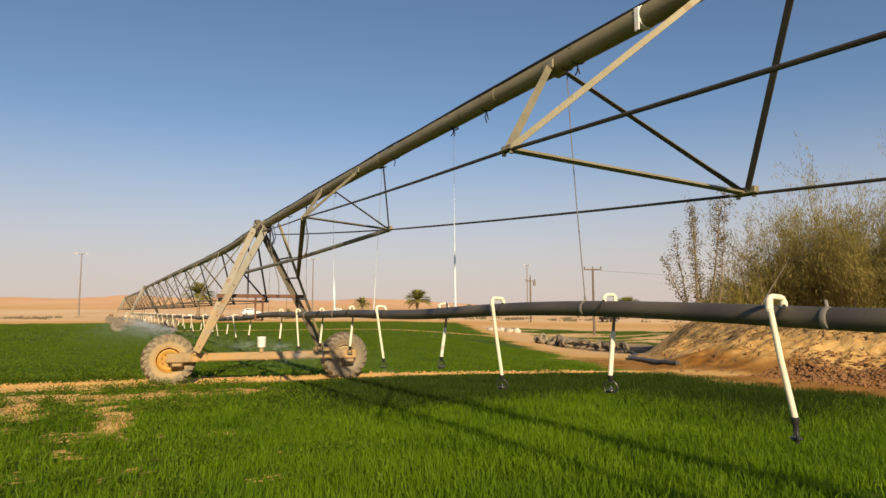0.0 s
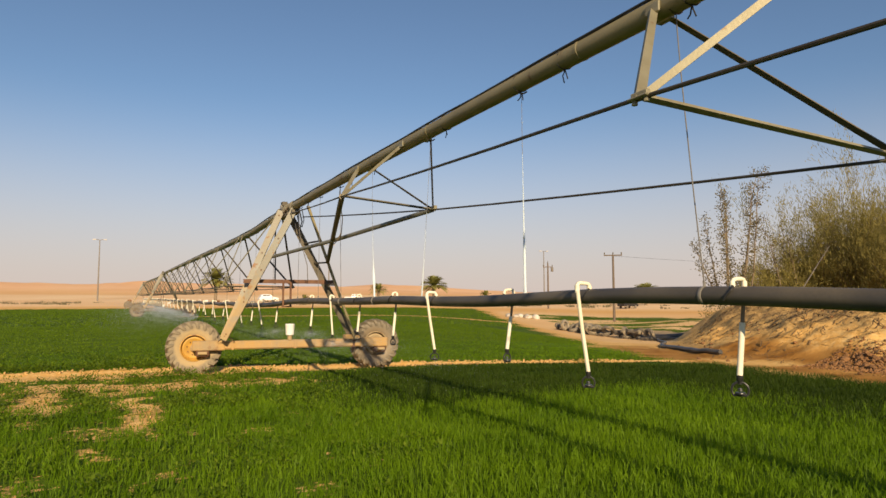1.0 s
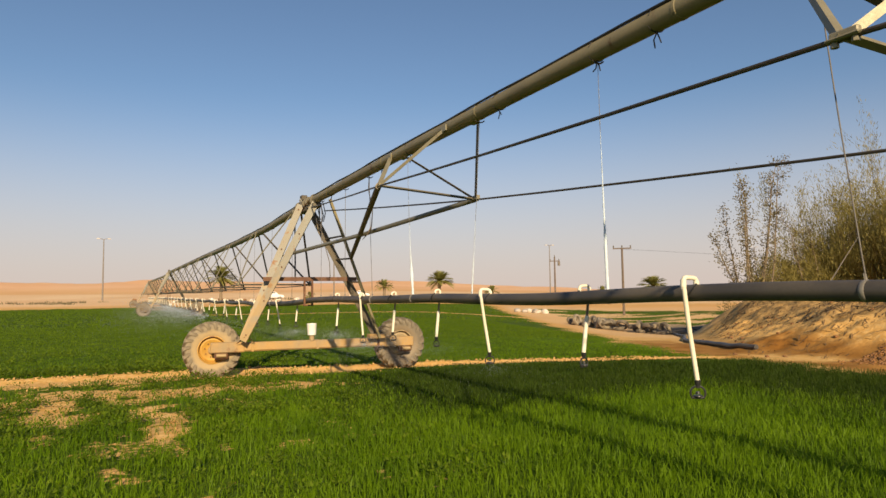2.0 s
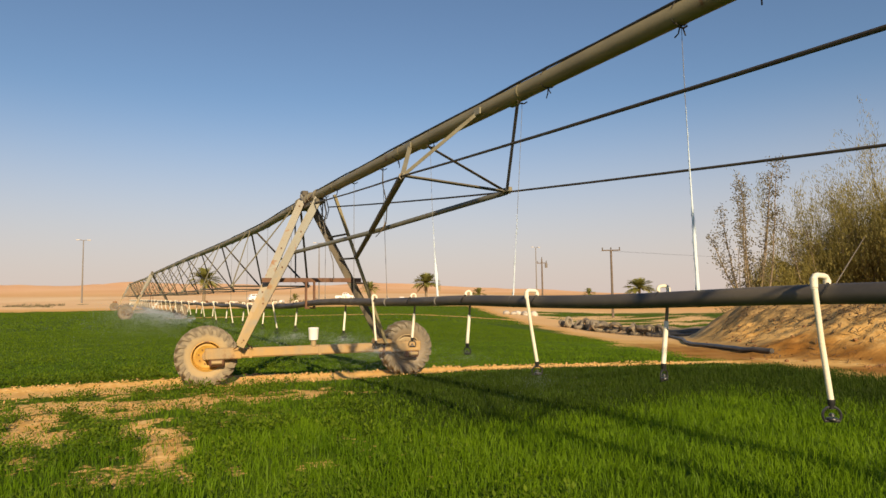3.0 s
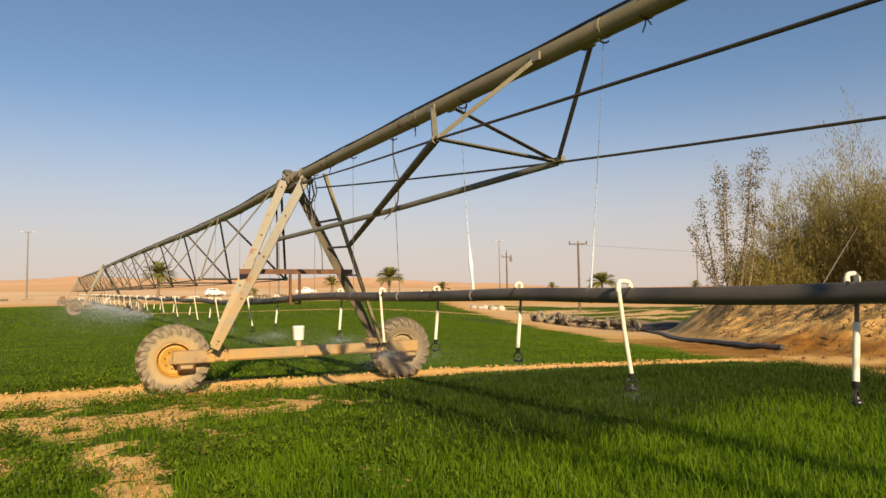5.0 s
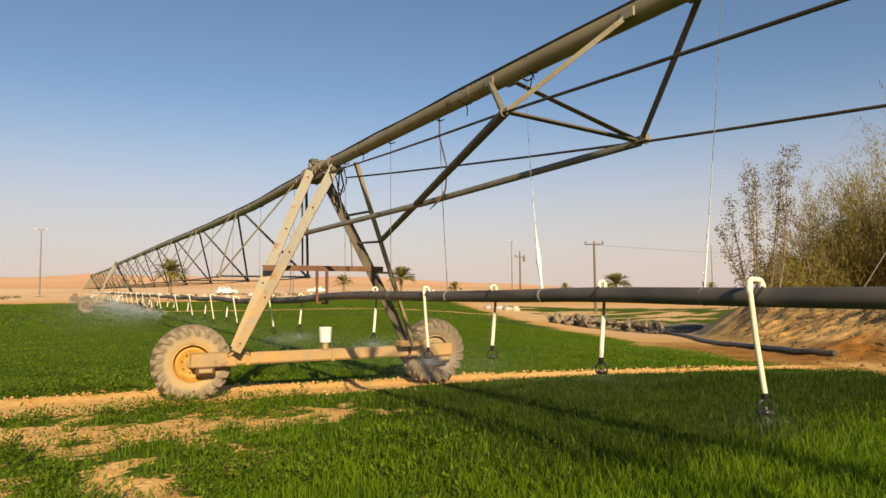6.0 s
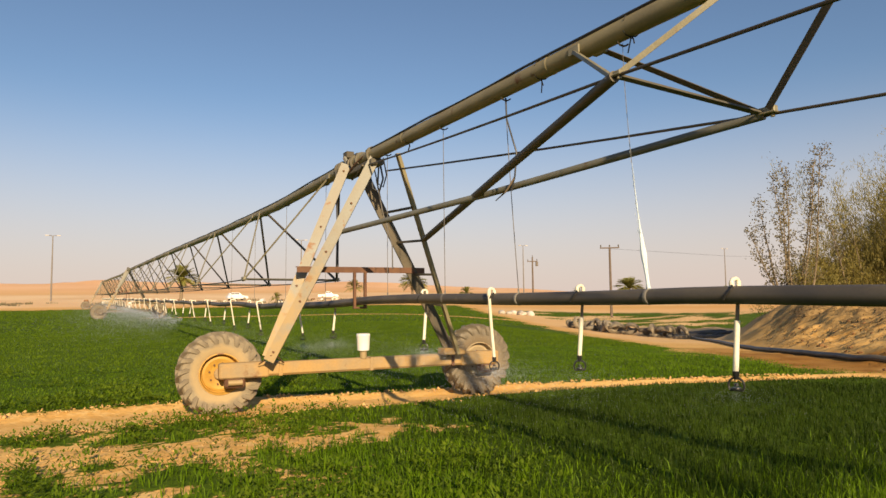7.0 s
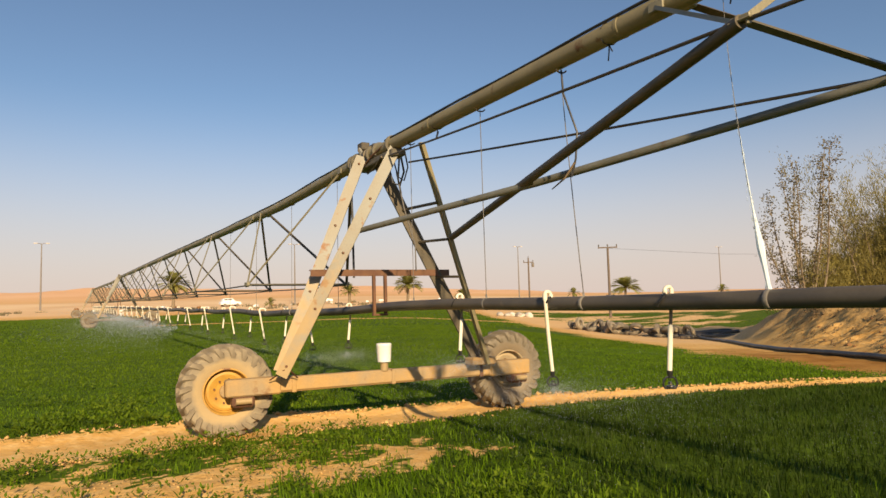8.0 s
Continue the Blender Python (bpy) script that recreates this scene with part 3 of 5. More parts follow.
def truss_set(holder, left, right, lt, rt, height, leg=0.055, far=False, dull=False):
    """One V of struts on either side, with the cross member between the two feet."""
    for foot, tops, sgn in ((left, lt, -1), (right, rt, 1)):
        for ty in tops:
            top = (-0.07 if sgn < 0 else 0.13, ty, height(ty) - 0.02)
            # left struts pale galvanised, right struts dark brown
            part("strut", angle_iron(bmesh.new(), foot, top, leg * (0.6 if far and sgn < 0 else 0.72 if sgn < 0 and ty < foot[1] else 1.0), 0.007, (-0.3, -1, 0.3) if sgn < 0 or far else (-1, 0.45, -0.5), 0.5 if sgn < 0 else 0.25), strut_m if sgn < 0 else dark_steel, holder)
            part("pipe_lug", bar(bmesh.new(), (sgn * 0.09, ty - 0.07, height(ty) - 0.02), (sgn * 0.09, ty + 0.07, height(ty) - 0.02), 0.02 if sgn < 0 else 0.07, 0.08), strut_m, holder)
        small = 0.6 if sgn < 0 and not far else 1.0
        bm = plate(bmesh.new(), foot, (0.10 * small, 0.24 * small, 0.014))
        bar(bm, (foot[0], foot[1] - 0.1 * small, foot[2] + 0.03 * small), (foot[0], foot[1] + 0.1 * small, foot[2] + 0.03 * small), 0.05 * small, 0.05 * small)
        for k in (-0.07 * small, 0.07 * small):
            lathe(bm, [(0.016, -0.014), (0.016, 0.02)], 6, "Z", (foot[0], foot[1] + k, foot[2] - 0.015))
        part("node_plate", bm, strut_m, holder, "bolted steel node plate")
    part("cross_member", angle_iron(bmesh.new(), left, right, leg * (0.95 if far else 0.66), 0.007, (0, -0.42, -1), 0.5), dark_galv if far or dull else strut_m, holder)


def rods(holder, nodes):
    for a, b in zip(nodes, nodes[1:]):
        mid = [tuple(Vector(a).lerp(Vector(b), f) - Vector((0, 0, 0.015 * 4 * f * (1 - f)))) for f in (0, 0.25, 0.5, 0.75, 1)]
        part("truss_rod", tube(bmesh.new(), mid, 0.0125, 8), rod_m, holder)


# near span: feet of the Vs along the walk
near_span = thing("irrigation_span", (PX, 0, 0), "weathered galvanised sprinkler pipe span with truss rods overhead", "irrigation span", "irrigation spans")
pipe_parts(near_span, -23.0, 15.75, pipe_near)
L = [(-1.10, -15.9, 2.15), (-1.18, -9.4, 2.10), (-1.19, -3.0, 2.25), (-1.18, 3.43, 2.585), (-0.67, 9.97, 3.08)]
R = [(1.10, -15.9, 2.15), (1.10, -9.4, 2.10), (1.05, -3.0, 2.08), (1.01, 3.39, 2.478), (0.70, 9.81, 2.95)]
for i, (a, b) in enumerate(zip(L, R)):
    dl = (1.06, -0.80) if i == 4 else (1.0, -0.98)
    # darker steel colour on the last cross member holds its underside's shade
    truss_set(near_span, a, b, (a[1] + dl[0], a[1] + dl[1]), (b[1] + 1.10, b[1] - 1.12), pipe_near, 0.057, dull=i == 4)
rods(near_span, L + [(-0.10, 15.55, 3.56)])
rods(near_span, R + [(0.16, 15.45, 3.48)])
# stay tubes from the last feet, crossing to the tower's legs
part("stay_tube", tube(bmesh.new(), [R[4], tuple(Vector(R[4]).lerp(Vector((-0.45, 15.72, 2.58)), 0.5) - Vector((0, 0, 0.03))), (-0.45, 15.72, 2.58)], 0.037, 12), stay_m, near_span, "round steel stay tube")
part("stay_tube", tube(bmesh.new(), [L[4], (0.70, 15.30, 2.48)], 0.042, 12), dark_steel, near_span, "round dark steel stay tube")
clip = thing("pipe_clip", (PX, 3.38, pipe_near(3.38)), "pale steel band clamped round the main pipe", "clamp", "pipe clips")
part("band", lathe(bmesh.new(), [(0.086, -0.025), (0.093, -0.02), (0.093, 0.02), (0.086, 0.025)], 20), white_m, clip)
part("lug", bar(bmesh.new(), (-0.085, 0, -0.12), (-0.085, 0, 0.06), 0.05, 0.012, (1, 0, 0)), white_m, clip)
rt = np.random.default_rng(15)
for y in (1.2, 4.15, 5.6, 6.32, 7.97, 10.45, 11.6, 14.4):
    tie = thing("wire_tie", (PX, y, pipe_near(y)), "frayed dark tie wire hanging from the main pipe", "wire tie", "wire ties")
    part("loop", tube(bmesh.new(), [(0.092 * math.cos(a), 0.01 * math.sin(2 * a), 0.092 * math.sin(a)) for a in np.linspace(-2.6, 2.8, 12)], 0.005, 5), cable_m, tie)
    for s in (-1, 1):
        p = [(0.01 * s, 0.01 * s, -0.09), (0.02 * s + rt.normal(0, 0.012), 0.035 * s, -0.12 - 0.02 * rt.random()), (0.05 * s * rt.random(), 0.06 * s, -0.15 - 0.05 * rt.random())]
        part("tail", tube(bmesh.new(), p, 0.006, 5), cable_m, tie)

# far span, built from its tower onwards, then once more past the next tower
far_span = thing("irrigation_span", TOWER, "weathered galvanised sprinkler pipe span on zigzag truss", "irrigation span", "irrigation spans")
pipe_parts(far_span, 0.6, 45.5, pipe_far)
FL, FR = [], []
for k in range(8):
    y = 3.45 + 5.35 * k
    z = 1.98 + 0.006 * y + (0.25 if k in (0, 7) else 0.0) * (1 if k == 7 else 0)
    FL.append((-1.0, y - 0.25, z))
    FR.append((1.0, y + 0.15, z))
    truss_set(far_span, FL[-1], FR[-1], (y - 2.35, y + 2.35), (y - 2.3, y + 2.35), pipe_far, 0.05, True)
rods(far_span, FL)
rods(far_span, FR)
copy_thing(far_span, pose(TOWER[0], TOWER[1] + 45.8, 0.36, 0.1))


def tyre_lug(side, mat):
    """One tread lug: a tapered bar that sweeps from the middle of the tread over the shoulder and dies out on the wall."""
    bm = bmesh.new()
    rows = []
    for r, y, a, out, wide, tall in ((0.552, -0.012, 0.02, 0.0, 0.052, 0.048), (0.550, 0.085, -0.09, 0.1, 0.055, 0.050), (0.532, 0.150, -0.18, 0.75, 0.056, 0.048),
                                     (0.482, 0.176, -0.25, 1.35, 0.052, 0.032), (0.425, 0.176, -0.29, 1.5, 0.040, 0.001)):
        u, t = Vector((math.cos(a), 0, math.sin(a))), Vector((-math.sin(a), 0, math.cos(a)))
        c = u * r + Vector((0, side * y, 0))
        n = (u * math.cos(out) + Vector((0, side * math.sin(out), 0))).normalized()
        rows.append([bm.verts.new(p) for p in (c - t * wide - n * 0.012, c - t * wide * 0.55 + n * tall, c + t * wide * 0.55 + n * tall, c + t * wide - n * 0.012)])
    for p, q in zip(rows, rows[1:]):
        for k in range(3):
            bm.faces.new((p[k], p[k + 1], q[k + 1], q[k]))
    bm.faces.new(rows[0])
    bm.faces.new(rows[-1])
    bmesh.ops.recalc_face_normals(bm, faces=bm.faces)
    smooth(bm, 0.75)
    me = bpy.data.meshes.new("lug")
    bm.to_mesh(me)
    bm.free()
    me.materials.append(mat)
    return me


LUGS = {m.name: (tyre_lug(-1, m), tyre_lug(1, m)) for m in (tyre_m, wet_tyre)}


def wheel(holder, at, turn, paint, disc, rubber):
    """A tall lugged field tyre on a dished rim; the axle runs along y."""
    w = new("wheel")
    w.parent = holder
    w.matrix_basis = pose(*at, 0, turn, -5)
    bm = lathe(bmesh.new(), [(0.285, -0.12), (0.30, -0.145), (0.36, -0.172), (0.47, -0.178), (0.52, -0.165), (0.545, -0.135), (0.555, -0.06), (0.558, 0), (0.555, 0.06), (0.545, 0.135),
                             (0.52, 0.165), (0.47, 0.178), (0.36, 0.172), (0.30, 0.145), (0.285, 0.12)], 48, caps=False)
    part("tyre", bm, rubber, w, "dusty lugged rubber field tyre" if rubber is tyre_m else "wet dark lugged rubber field tyre")
    for k in range(20):
        for n, side in enumerate((-1, 1)):
            lug = new("lug", LUGS[rubber.name][n])
            lug.parent = w
            lug.matrix_basis = pose(0, 0, 0, 0, 18 * k + 9 * n, 0)
    part("rim", lathe(bmesh.new(), [(0.30, -0.135), (0.298, -0.158), (0.284, -0.16), (0.272, -0.14), (0.266, -0.06), (0.252, -0.05), (0.246, -0.03), (0.246, 0.03), (0.236, 0.03), (0.258, 0.06), (0.29, 0.06)], 40, caps=False), paint, w, "ochre yellow steel rim" if paint is rim_m else "dusty tan steel rim")
    part("rim_disc", lathe(bmesh.new(), [(0.262, -0.04), (0.245, -0.075), (0.215, -0.085), (0.15, -0.06), (0.12, -0.045), (0.05, -0.045)], 40, caps=False), disc, w, "rusty dished wheel disc")
    part("rim_back", lathe(bmesh.new(), [(0.30, 0.135), (0.296, 0.15), (0.28, 0.15), (0.268, 0.12), (0.262, 0.10), (0.0, 0.10)], 40), rim_m, w)
    part("hub", lathe(bmesh.new(), [(0.0, -0.11), (0.075, -0.11), (0.085, -0.10), (0.085, 0.04)], 18), beam_m, w)
    for k in range(8):
        a = k * math.pi / 4
        part("wheel_nut", lathe(bmesh.new(), [(0.014, -0.085), (0.014, -0.03)], 6, "Y", (0.15 * math.cos(a), 0, 0.15 * math.sin(a))), rust_m, w)


def tower_thing(wet=False):
    t = thing("irrigation_tower", TOWER, "mud-stained galvanised A-frame drive tower on two tractor tyres", "irrigation tower", "irrigation towers")
    at = lambda x, y, z: (x - TOWER[0], y - TOWER[1], z)
    # base beam with flared gearbox ends
    a, b = Vector(at(1.50, 16.44, 0.615)), Vector(at(5.92, 16.03, 0.615))
    part("base_beam", bar(bmesh.new(), a.lerp(b, 0.10), a.lerp(b, 0.90), 0.17, 0.19, (0, 0, 1), 0.03), dull_beam if wet else beam_m, t, "mud-coated steel base beam")
    for lo, hi in ((0.0, 0.155), (0.845, 1.0)):
        part("beam_sleeve", bar(bmesh.new(), a.lerp(b, lo), a.lerp(b, hi), 0.2, 0.215, (0, 0, 1), 0.02), dull_beam if wet else beam_m, t)
        m = a.lerp(b, 0.045 if lo == 0 else 0.955)
        part("gearbox", bar(bmesh.new(), m + Vector((-0.12, 0.02, -0.17)), m + Vector((0.16, 0.0, -0.17)), 0.2, 0.14, (0, 0, 1), 0.03), rust_m, t, "rusty wheel gearbox under the beam end")
        part("axle", tube(bmesh.new(), [m + Vector((0.06, -0.06, -0.07)), m + Vector((0.06, 0.24, -0.07))], 0.04, 12), rust_m, t)
        part("gear_cap", tube(bmesh.new(), [m + Vector((-0.09, -0.105, -0.16)), m + Vector((0.10, -0.12, -0.16))], 0.04, 12), leg_m, t, "pale round gearbox cap")
    for x in (0.19, 0.5, 0.81):
        c = a.lerp(b, x)
        part("beam_clamp", bar(bmesh.new(), c - Vector((0.03, 0, 0)), c + Vector((0.03, 0, 0)), 0.19, 0.205, (0, 0, 1), 0.008), rust_m if x > 0.7 else dull_beam if wet else beam_m, t)
    wheel(t, at(1.57, 16.72, 0.56), 12, dull_beam if wet else rim_m, dull_beam if wet else disc_m, wet_tyre if wet else tyre_m)
    wheel(t, at(5.72, 16.36, 0.56), 40, dull_beam if wet else dusty_rim, dull_beam if wet else dusty_rim, wet_tyre)
    # legs
    LN0, LN1 = at(2.08, 15.98, 0.76), at(3.55, 15.45, 3.81)
    LF0, LF1 = at(2.12, 16.20, 0.80), at(3.37, 16.34, 3.72)
    RF0, RF1 = at(5.03, 15.96, 0.70), at(3.50, 16.08, 3.62)
    RN0, RN1 = at(4.98, 15.74, 0.72), at(3.68, 15.18, 3.68)
    part("leg", channel(bmesh.new(), LN0, LN1, 0.15, 0.05, 0.008, (-0.4, -1, 0.15)), leg_m, t)
    part("leg", channel(bmesh.new(), LF0, LF1, 0.15, 0.05, 0.008, (-0.4, -1, 0.15)), leg_m, t)
    part("leg", channel(bmesh.new(), RF0, RF1, 0.16, 0.05, 0.008, (-0.3, -1, 0.1)), dark_steel, t, "dark brown steel leg")
    part("leg", channel(bmesh.new(), RN0, RN1, 0.085, 0.05, 0.007, (-1, 0.1, -0.4)), galv, t)
    for leg0, leg1, n in ((LN0, LN1, 5), (LF0, LF1, 4)):
        for k in range(n):
            f = 0.04 + 0.92 * k / (n - 1)
            c = Vector(leg0).lerp(Vector(leg1), f)
            part("bolt", lathe(bmesh.new(), [(0.016, -0.02), (0.016, 0.02)], 6, "Y", c), rust_m, t)
    # rungs between the two right-hand legs
    for f, g in ((0.29, 0.26), (0.44, 0.42), (0.61, 0.59), (0.765, 0.75)):
        p, q2 = Vector(RF0).lerp(Vector(RF1), f), Vector(RN0).lerp(Vector(RN1), g)
        part("rung", bar(bmesh.new(), p, q2, 0.035, 0.035, (0, 0, 1), 0.004), dark_steel, t)
    # rusty cross brace and the cradle that carries the slung pipe
    part("cross_brace", angle_iron(bmesh.new(), at(2.50, 16.05, 2.045), at(4.56, 16.0, 2.045), 0.088, 0.012, (0, -1, 0), 0.8), rust_m, t, "rusty brown angle-iron cross brace")
    for dx in (-0.085, 0.085):
        part("cradle_post", bar(bmesh.new(), at(3.47 + dx, 16.04, 2.04), at(3.47 + dx, 16.04, 1.48), 0.04, 0.05, (0, 1, 0)), rust_m, t)
    part("cradle_base", bar(bmesh.new(), at(3.36, 16.04, 1.475), at(3.58, 16.04, 1.475), 0.06, 0.03), rust_m, t)
    # foot braces
    part("foot_brace", bar(bmesh.new(), at(2.16, 15.97, 0.86), at(2.36, 16.2, 0.70), 0.03, 0.012), rust_m, t)
    part("foot_brace", bar(bmesh.new(), at(2.12, 15.96, 0.84), at(2.00, 16.2, 0.70), 0.03, 0.012), rust_m, t)
    part("foot_plate", bar(bmesh.new(), at(4.80, 15.92, 0.76), at(5.18, 15.90, 0.76), 0.26, 0.10, (0, 0, 1), 0.015), beam_m, t)
    # motor under its white cover
    c = Vector(at(3.59, 16.2, 0.0))
    part("motor_stand", tube(bmesh.new(), [c + Vector((0, 0, 0.70)), c + Vector((0, 0, 0.83))], 0.055, 14), leg_m, t)
    part("motor_cover", lathe(bmesh.new(), [(0.0, 1.075), (0.098, 1.075), (0.104, 1.068), (0.108, 1.05), (0.106, 1.045), (0.092, 0.825), (0.086, 0.82), (0.0, 0.82)], 24, "Z", c), white_m, t, "white plastic bucket-shaped motor cover")
    # head of the tower: joint boot, collars, lugs, cables
    head = [(0, -0.55, 3.73), (0, -0.25, 3.735), (0, 0.1, 3.735), (0, 0.62, 3.725)]
    part("joint_pipe", tube(bmesh.new(), head, 0.088, 20), galv, t)
    part("joint_boot", lathe(bmesh.new(), [(0.09, -0.17), (0.112, -0.165), (0.116, -0.10), (0.106, -0.07), (0.106, 0.07), (0.116, 0.10), (0.112, 0.165), (0.09, 0.17)], 22, "Y", (0, 0.30, 3.73)), dark_steel, t, "dark rubber pipe joint with clamps")
    for y in (-0.62, -0.2, 0.02, 0.56, 0.70):
        part("flange", lathe(bmesh.new(), [(0.085, -0.012), (0.125, -0.012), (0.125, 0.012), (0.085, 0.012)], 22, "Y", (0, y, 3.73)), dark_galv, t)
    part("saddle", bar(bmesh.new(), (0, -0.78, 3.60), (0, 0.42, 3.58), 0.20, 0.09, (0, 0, 1), 0.015), dark_galv, t)
    part("hook_bracket", bar(bmesh.new(), (-0.06, 0.1, 3.60), (-0.10, 0.30, 3.86), 0.04, 0.06), leg_m, t)
    part("hook_bracket", bar(bmesh.new(), (0.08, 0.0, 3.58), (0.12, 0.25, 3.80), 0.04, 0.06), leg_m, t)
    part("control_box", bar(bmesh.new(), (-0.02, 0.24, 3.90), (-0.02, 0.40, 3.90), 0.13, 0.11, (0, 0, 1), 0.01), dark_steel, t, "small dark alignment switch box")
    part("vent_pipe", tube(bmesh.new(), [(0, 0.46, 3.80), (0.0, 0.46, 3.93)], 0.028, 10), dark_steel, t)
    loop = [(0.14, -0.55, 3.62), (0.20, -0.52, 3.40), (0.17, -0.45, 3.22), (0.10, -0.38, 3.26), (0.08, -0.3, 3.5)]
    part("cable_loop", tube(bmesh.new(), loop, 0.014, 6), cable_m, t, "sagging black cable loop")
    part("cable_loop", tube(bmesh.new(), [(0.10, -0.6, 3.64), (0.12, -0.5, 3.3), (0.2, -0.42, 3.12), (0.22, -0.3, 3.3)], 0.012, 6), cable_m, t)
    part("cable_loop", tube(bmesh.new(), [(0.16, -0.62, 3.70), (0.23, -0.58, 3.45), (0.21, -0.5, 3.28), (0.15, -0.44, 3.34), (0.12, -0.36, 3.6)], 0.010, 6), cable_m, t)
    part("bracket_rod", tube(bmesh.new(), [(-0.12, -0.5, 3.58), (-0.06, -0.1, 3.50), (0.05, 0.35, 3.52)], 0.014, 6), dark_steel, t)
    part("bracket_rod", tube(bmesh.new(), [(-0.05, -0.62, 3.80), (-0.12, -0.2, 3.66), (-0.10, 0.2, 3.56)], 0.012, 6), rust_m, t)
    part("clevis", bar(bmesh.new(), (-0.02, -0.1, 3.84), (0.02, 0.12, 3.86), 0.07, 0.05, (0, 0, 1), 0.01), dark_steel, t)
    part("supply_cable", tube(bmesh.new(), [(0.12, -0.45, 3.4), (0.2, -0.5, 2.9), (0.33, -0.55, 2.4), (0.36, -0.5, 2.05)], 0.009, 6), old_wire, t, "thin pale hanging wire")
    part("drop_conduit", tube(bmesh.new(), [(-0.22, 0.35, 3.65), (-0.2, 0.35, 2.9), (-0.2, 0.33, 2.0)], 0.017, 8), cable_m, t, "black vertical cable conduit")
    return t


tower = tower_thing()
far_tower = tower_thing(wet=True)
far_tower.matrix_basis = pose(TOWER[0], TOWER[1] + 45.8, 0.38)
far_tower["label"] = "wet dark A-frame drive tower in drifting spray"
copy_thing(far_tower, pose(TOWER[0], TOWER[1] + 91.6, 0.76))

# the slung distribution pipe
HX = 3.475


def slung(y):
    z = np.interp(y, [-12, 0, 1.86, 2.7, 3.5, 4.4, 5.3, 6.3, 7.0, 8.0, 9.0, 9.7, 10.6, 12.3, 14.2, 15.8, 16.6, 17.7, 19, 20.7, 22.4, 25.8, 30, 62, 108],
                  [1.49, 1.49, 1.503, 1.546, 1.583, 1.604, 1.604, 1.582, 1.563, 1.567, 1.581, 1.596, 1.582, 1.579, 1.600, 1.585, 1.545, 1.515, 1.50, 1.485, 1.50, 1.53, 1.55, 1.86, 2.2])
    return float(z + (0.022 * math.sin(y * 1.35) if y > 20 else 0.0))


sp = thing("distribution_pipe", (HX, 0, 0), "dusty black plastic water pipe slung on wires below the span", "water pipe")
ys = np.concatenate([np.arange(-12, 26, 0.4), np.arange(26, 107, 1.0)])
sm = [(0.012 * math.sin(y * 0.7), y, float(np.mean([slung(y + d) for d in (-0.4, -0.2, 0, 0.2, 0.4)]))) for y in ys]
part("pipe", tube(bmesh.new(), sm, 0.0605, 20), hose_m, sp)


def slung_at(y):
    return float(np.interp(y, ys, [p[2] for p in sm]))


BANDS = [-2.0, 0.2, 2.15, 4.1, 6.24, 8.62, 10.34, 12.0, 13.45, 15.05, 17.6, 20.0, 22.6, 25.2]
for y in BANDS:
    bm = lathe(bmesh.new(), [(0.060, -0.016), (0.0625, -0.012), (0.0635, 0.0), (0.0625, 0.011), (0.060, 0.015)], 20, "Y", (0, y, slung_at(y)))
    bar(bm, (0, y, slung_at(y) + 0.055), (0.004, y + 0.01, slung_at(y) + 0.10), 0.02, 0.012)
    part("binding_tape", bm, tape_m, sp, "pale grey tape binding round the pipe")

# hanger wires from the main pipe to the slung pipe; leaking joints let water run down three of them
def HX_Y(p, y, z0):
    return (HX + p[0] - 0.003, y + p[1] - 0.005, z0 + p[2])


LEAKS = {6.24: 1.0, 8.62: 0.5, 10.34: 1.0}
JETS = {6.24: (0.07, 1.3, 0.68), 8.62: (-0.20, 1.1, 0.42), 10.34: (0.21, 1.6, 0.50)}      # lean, bow, height of the unbroken thread
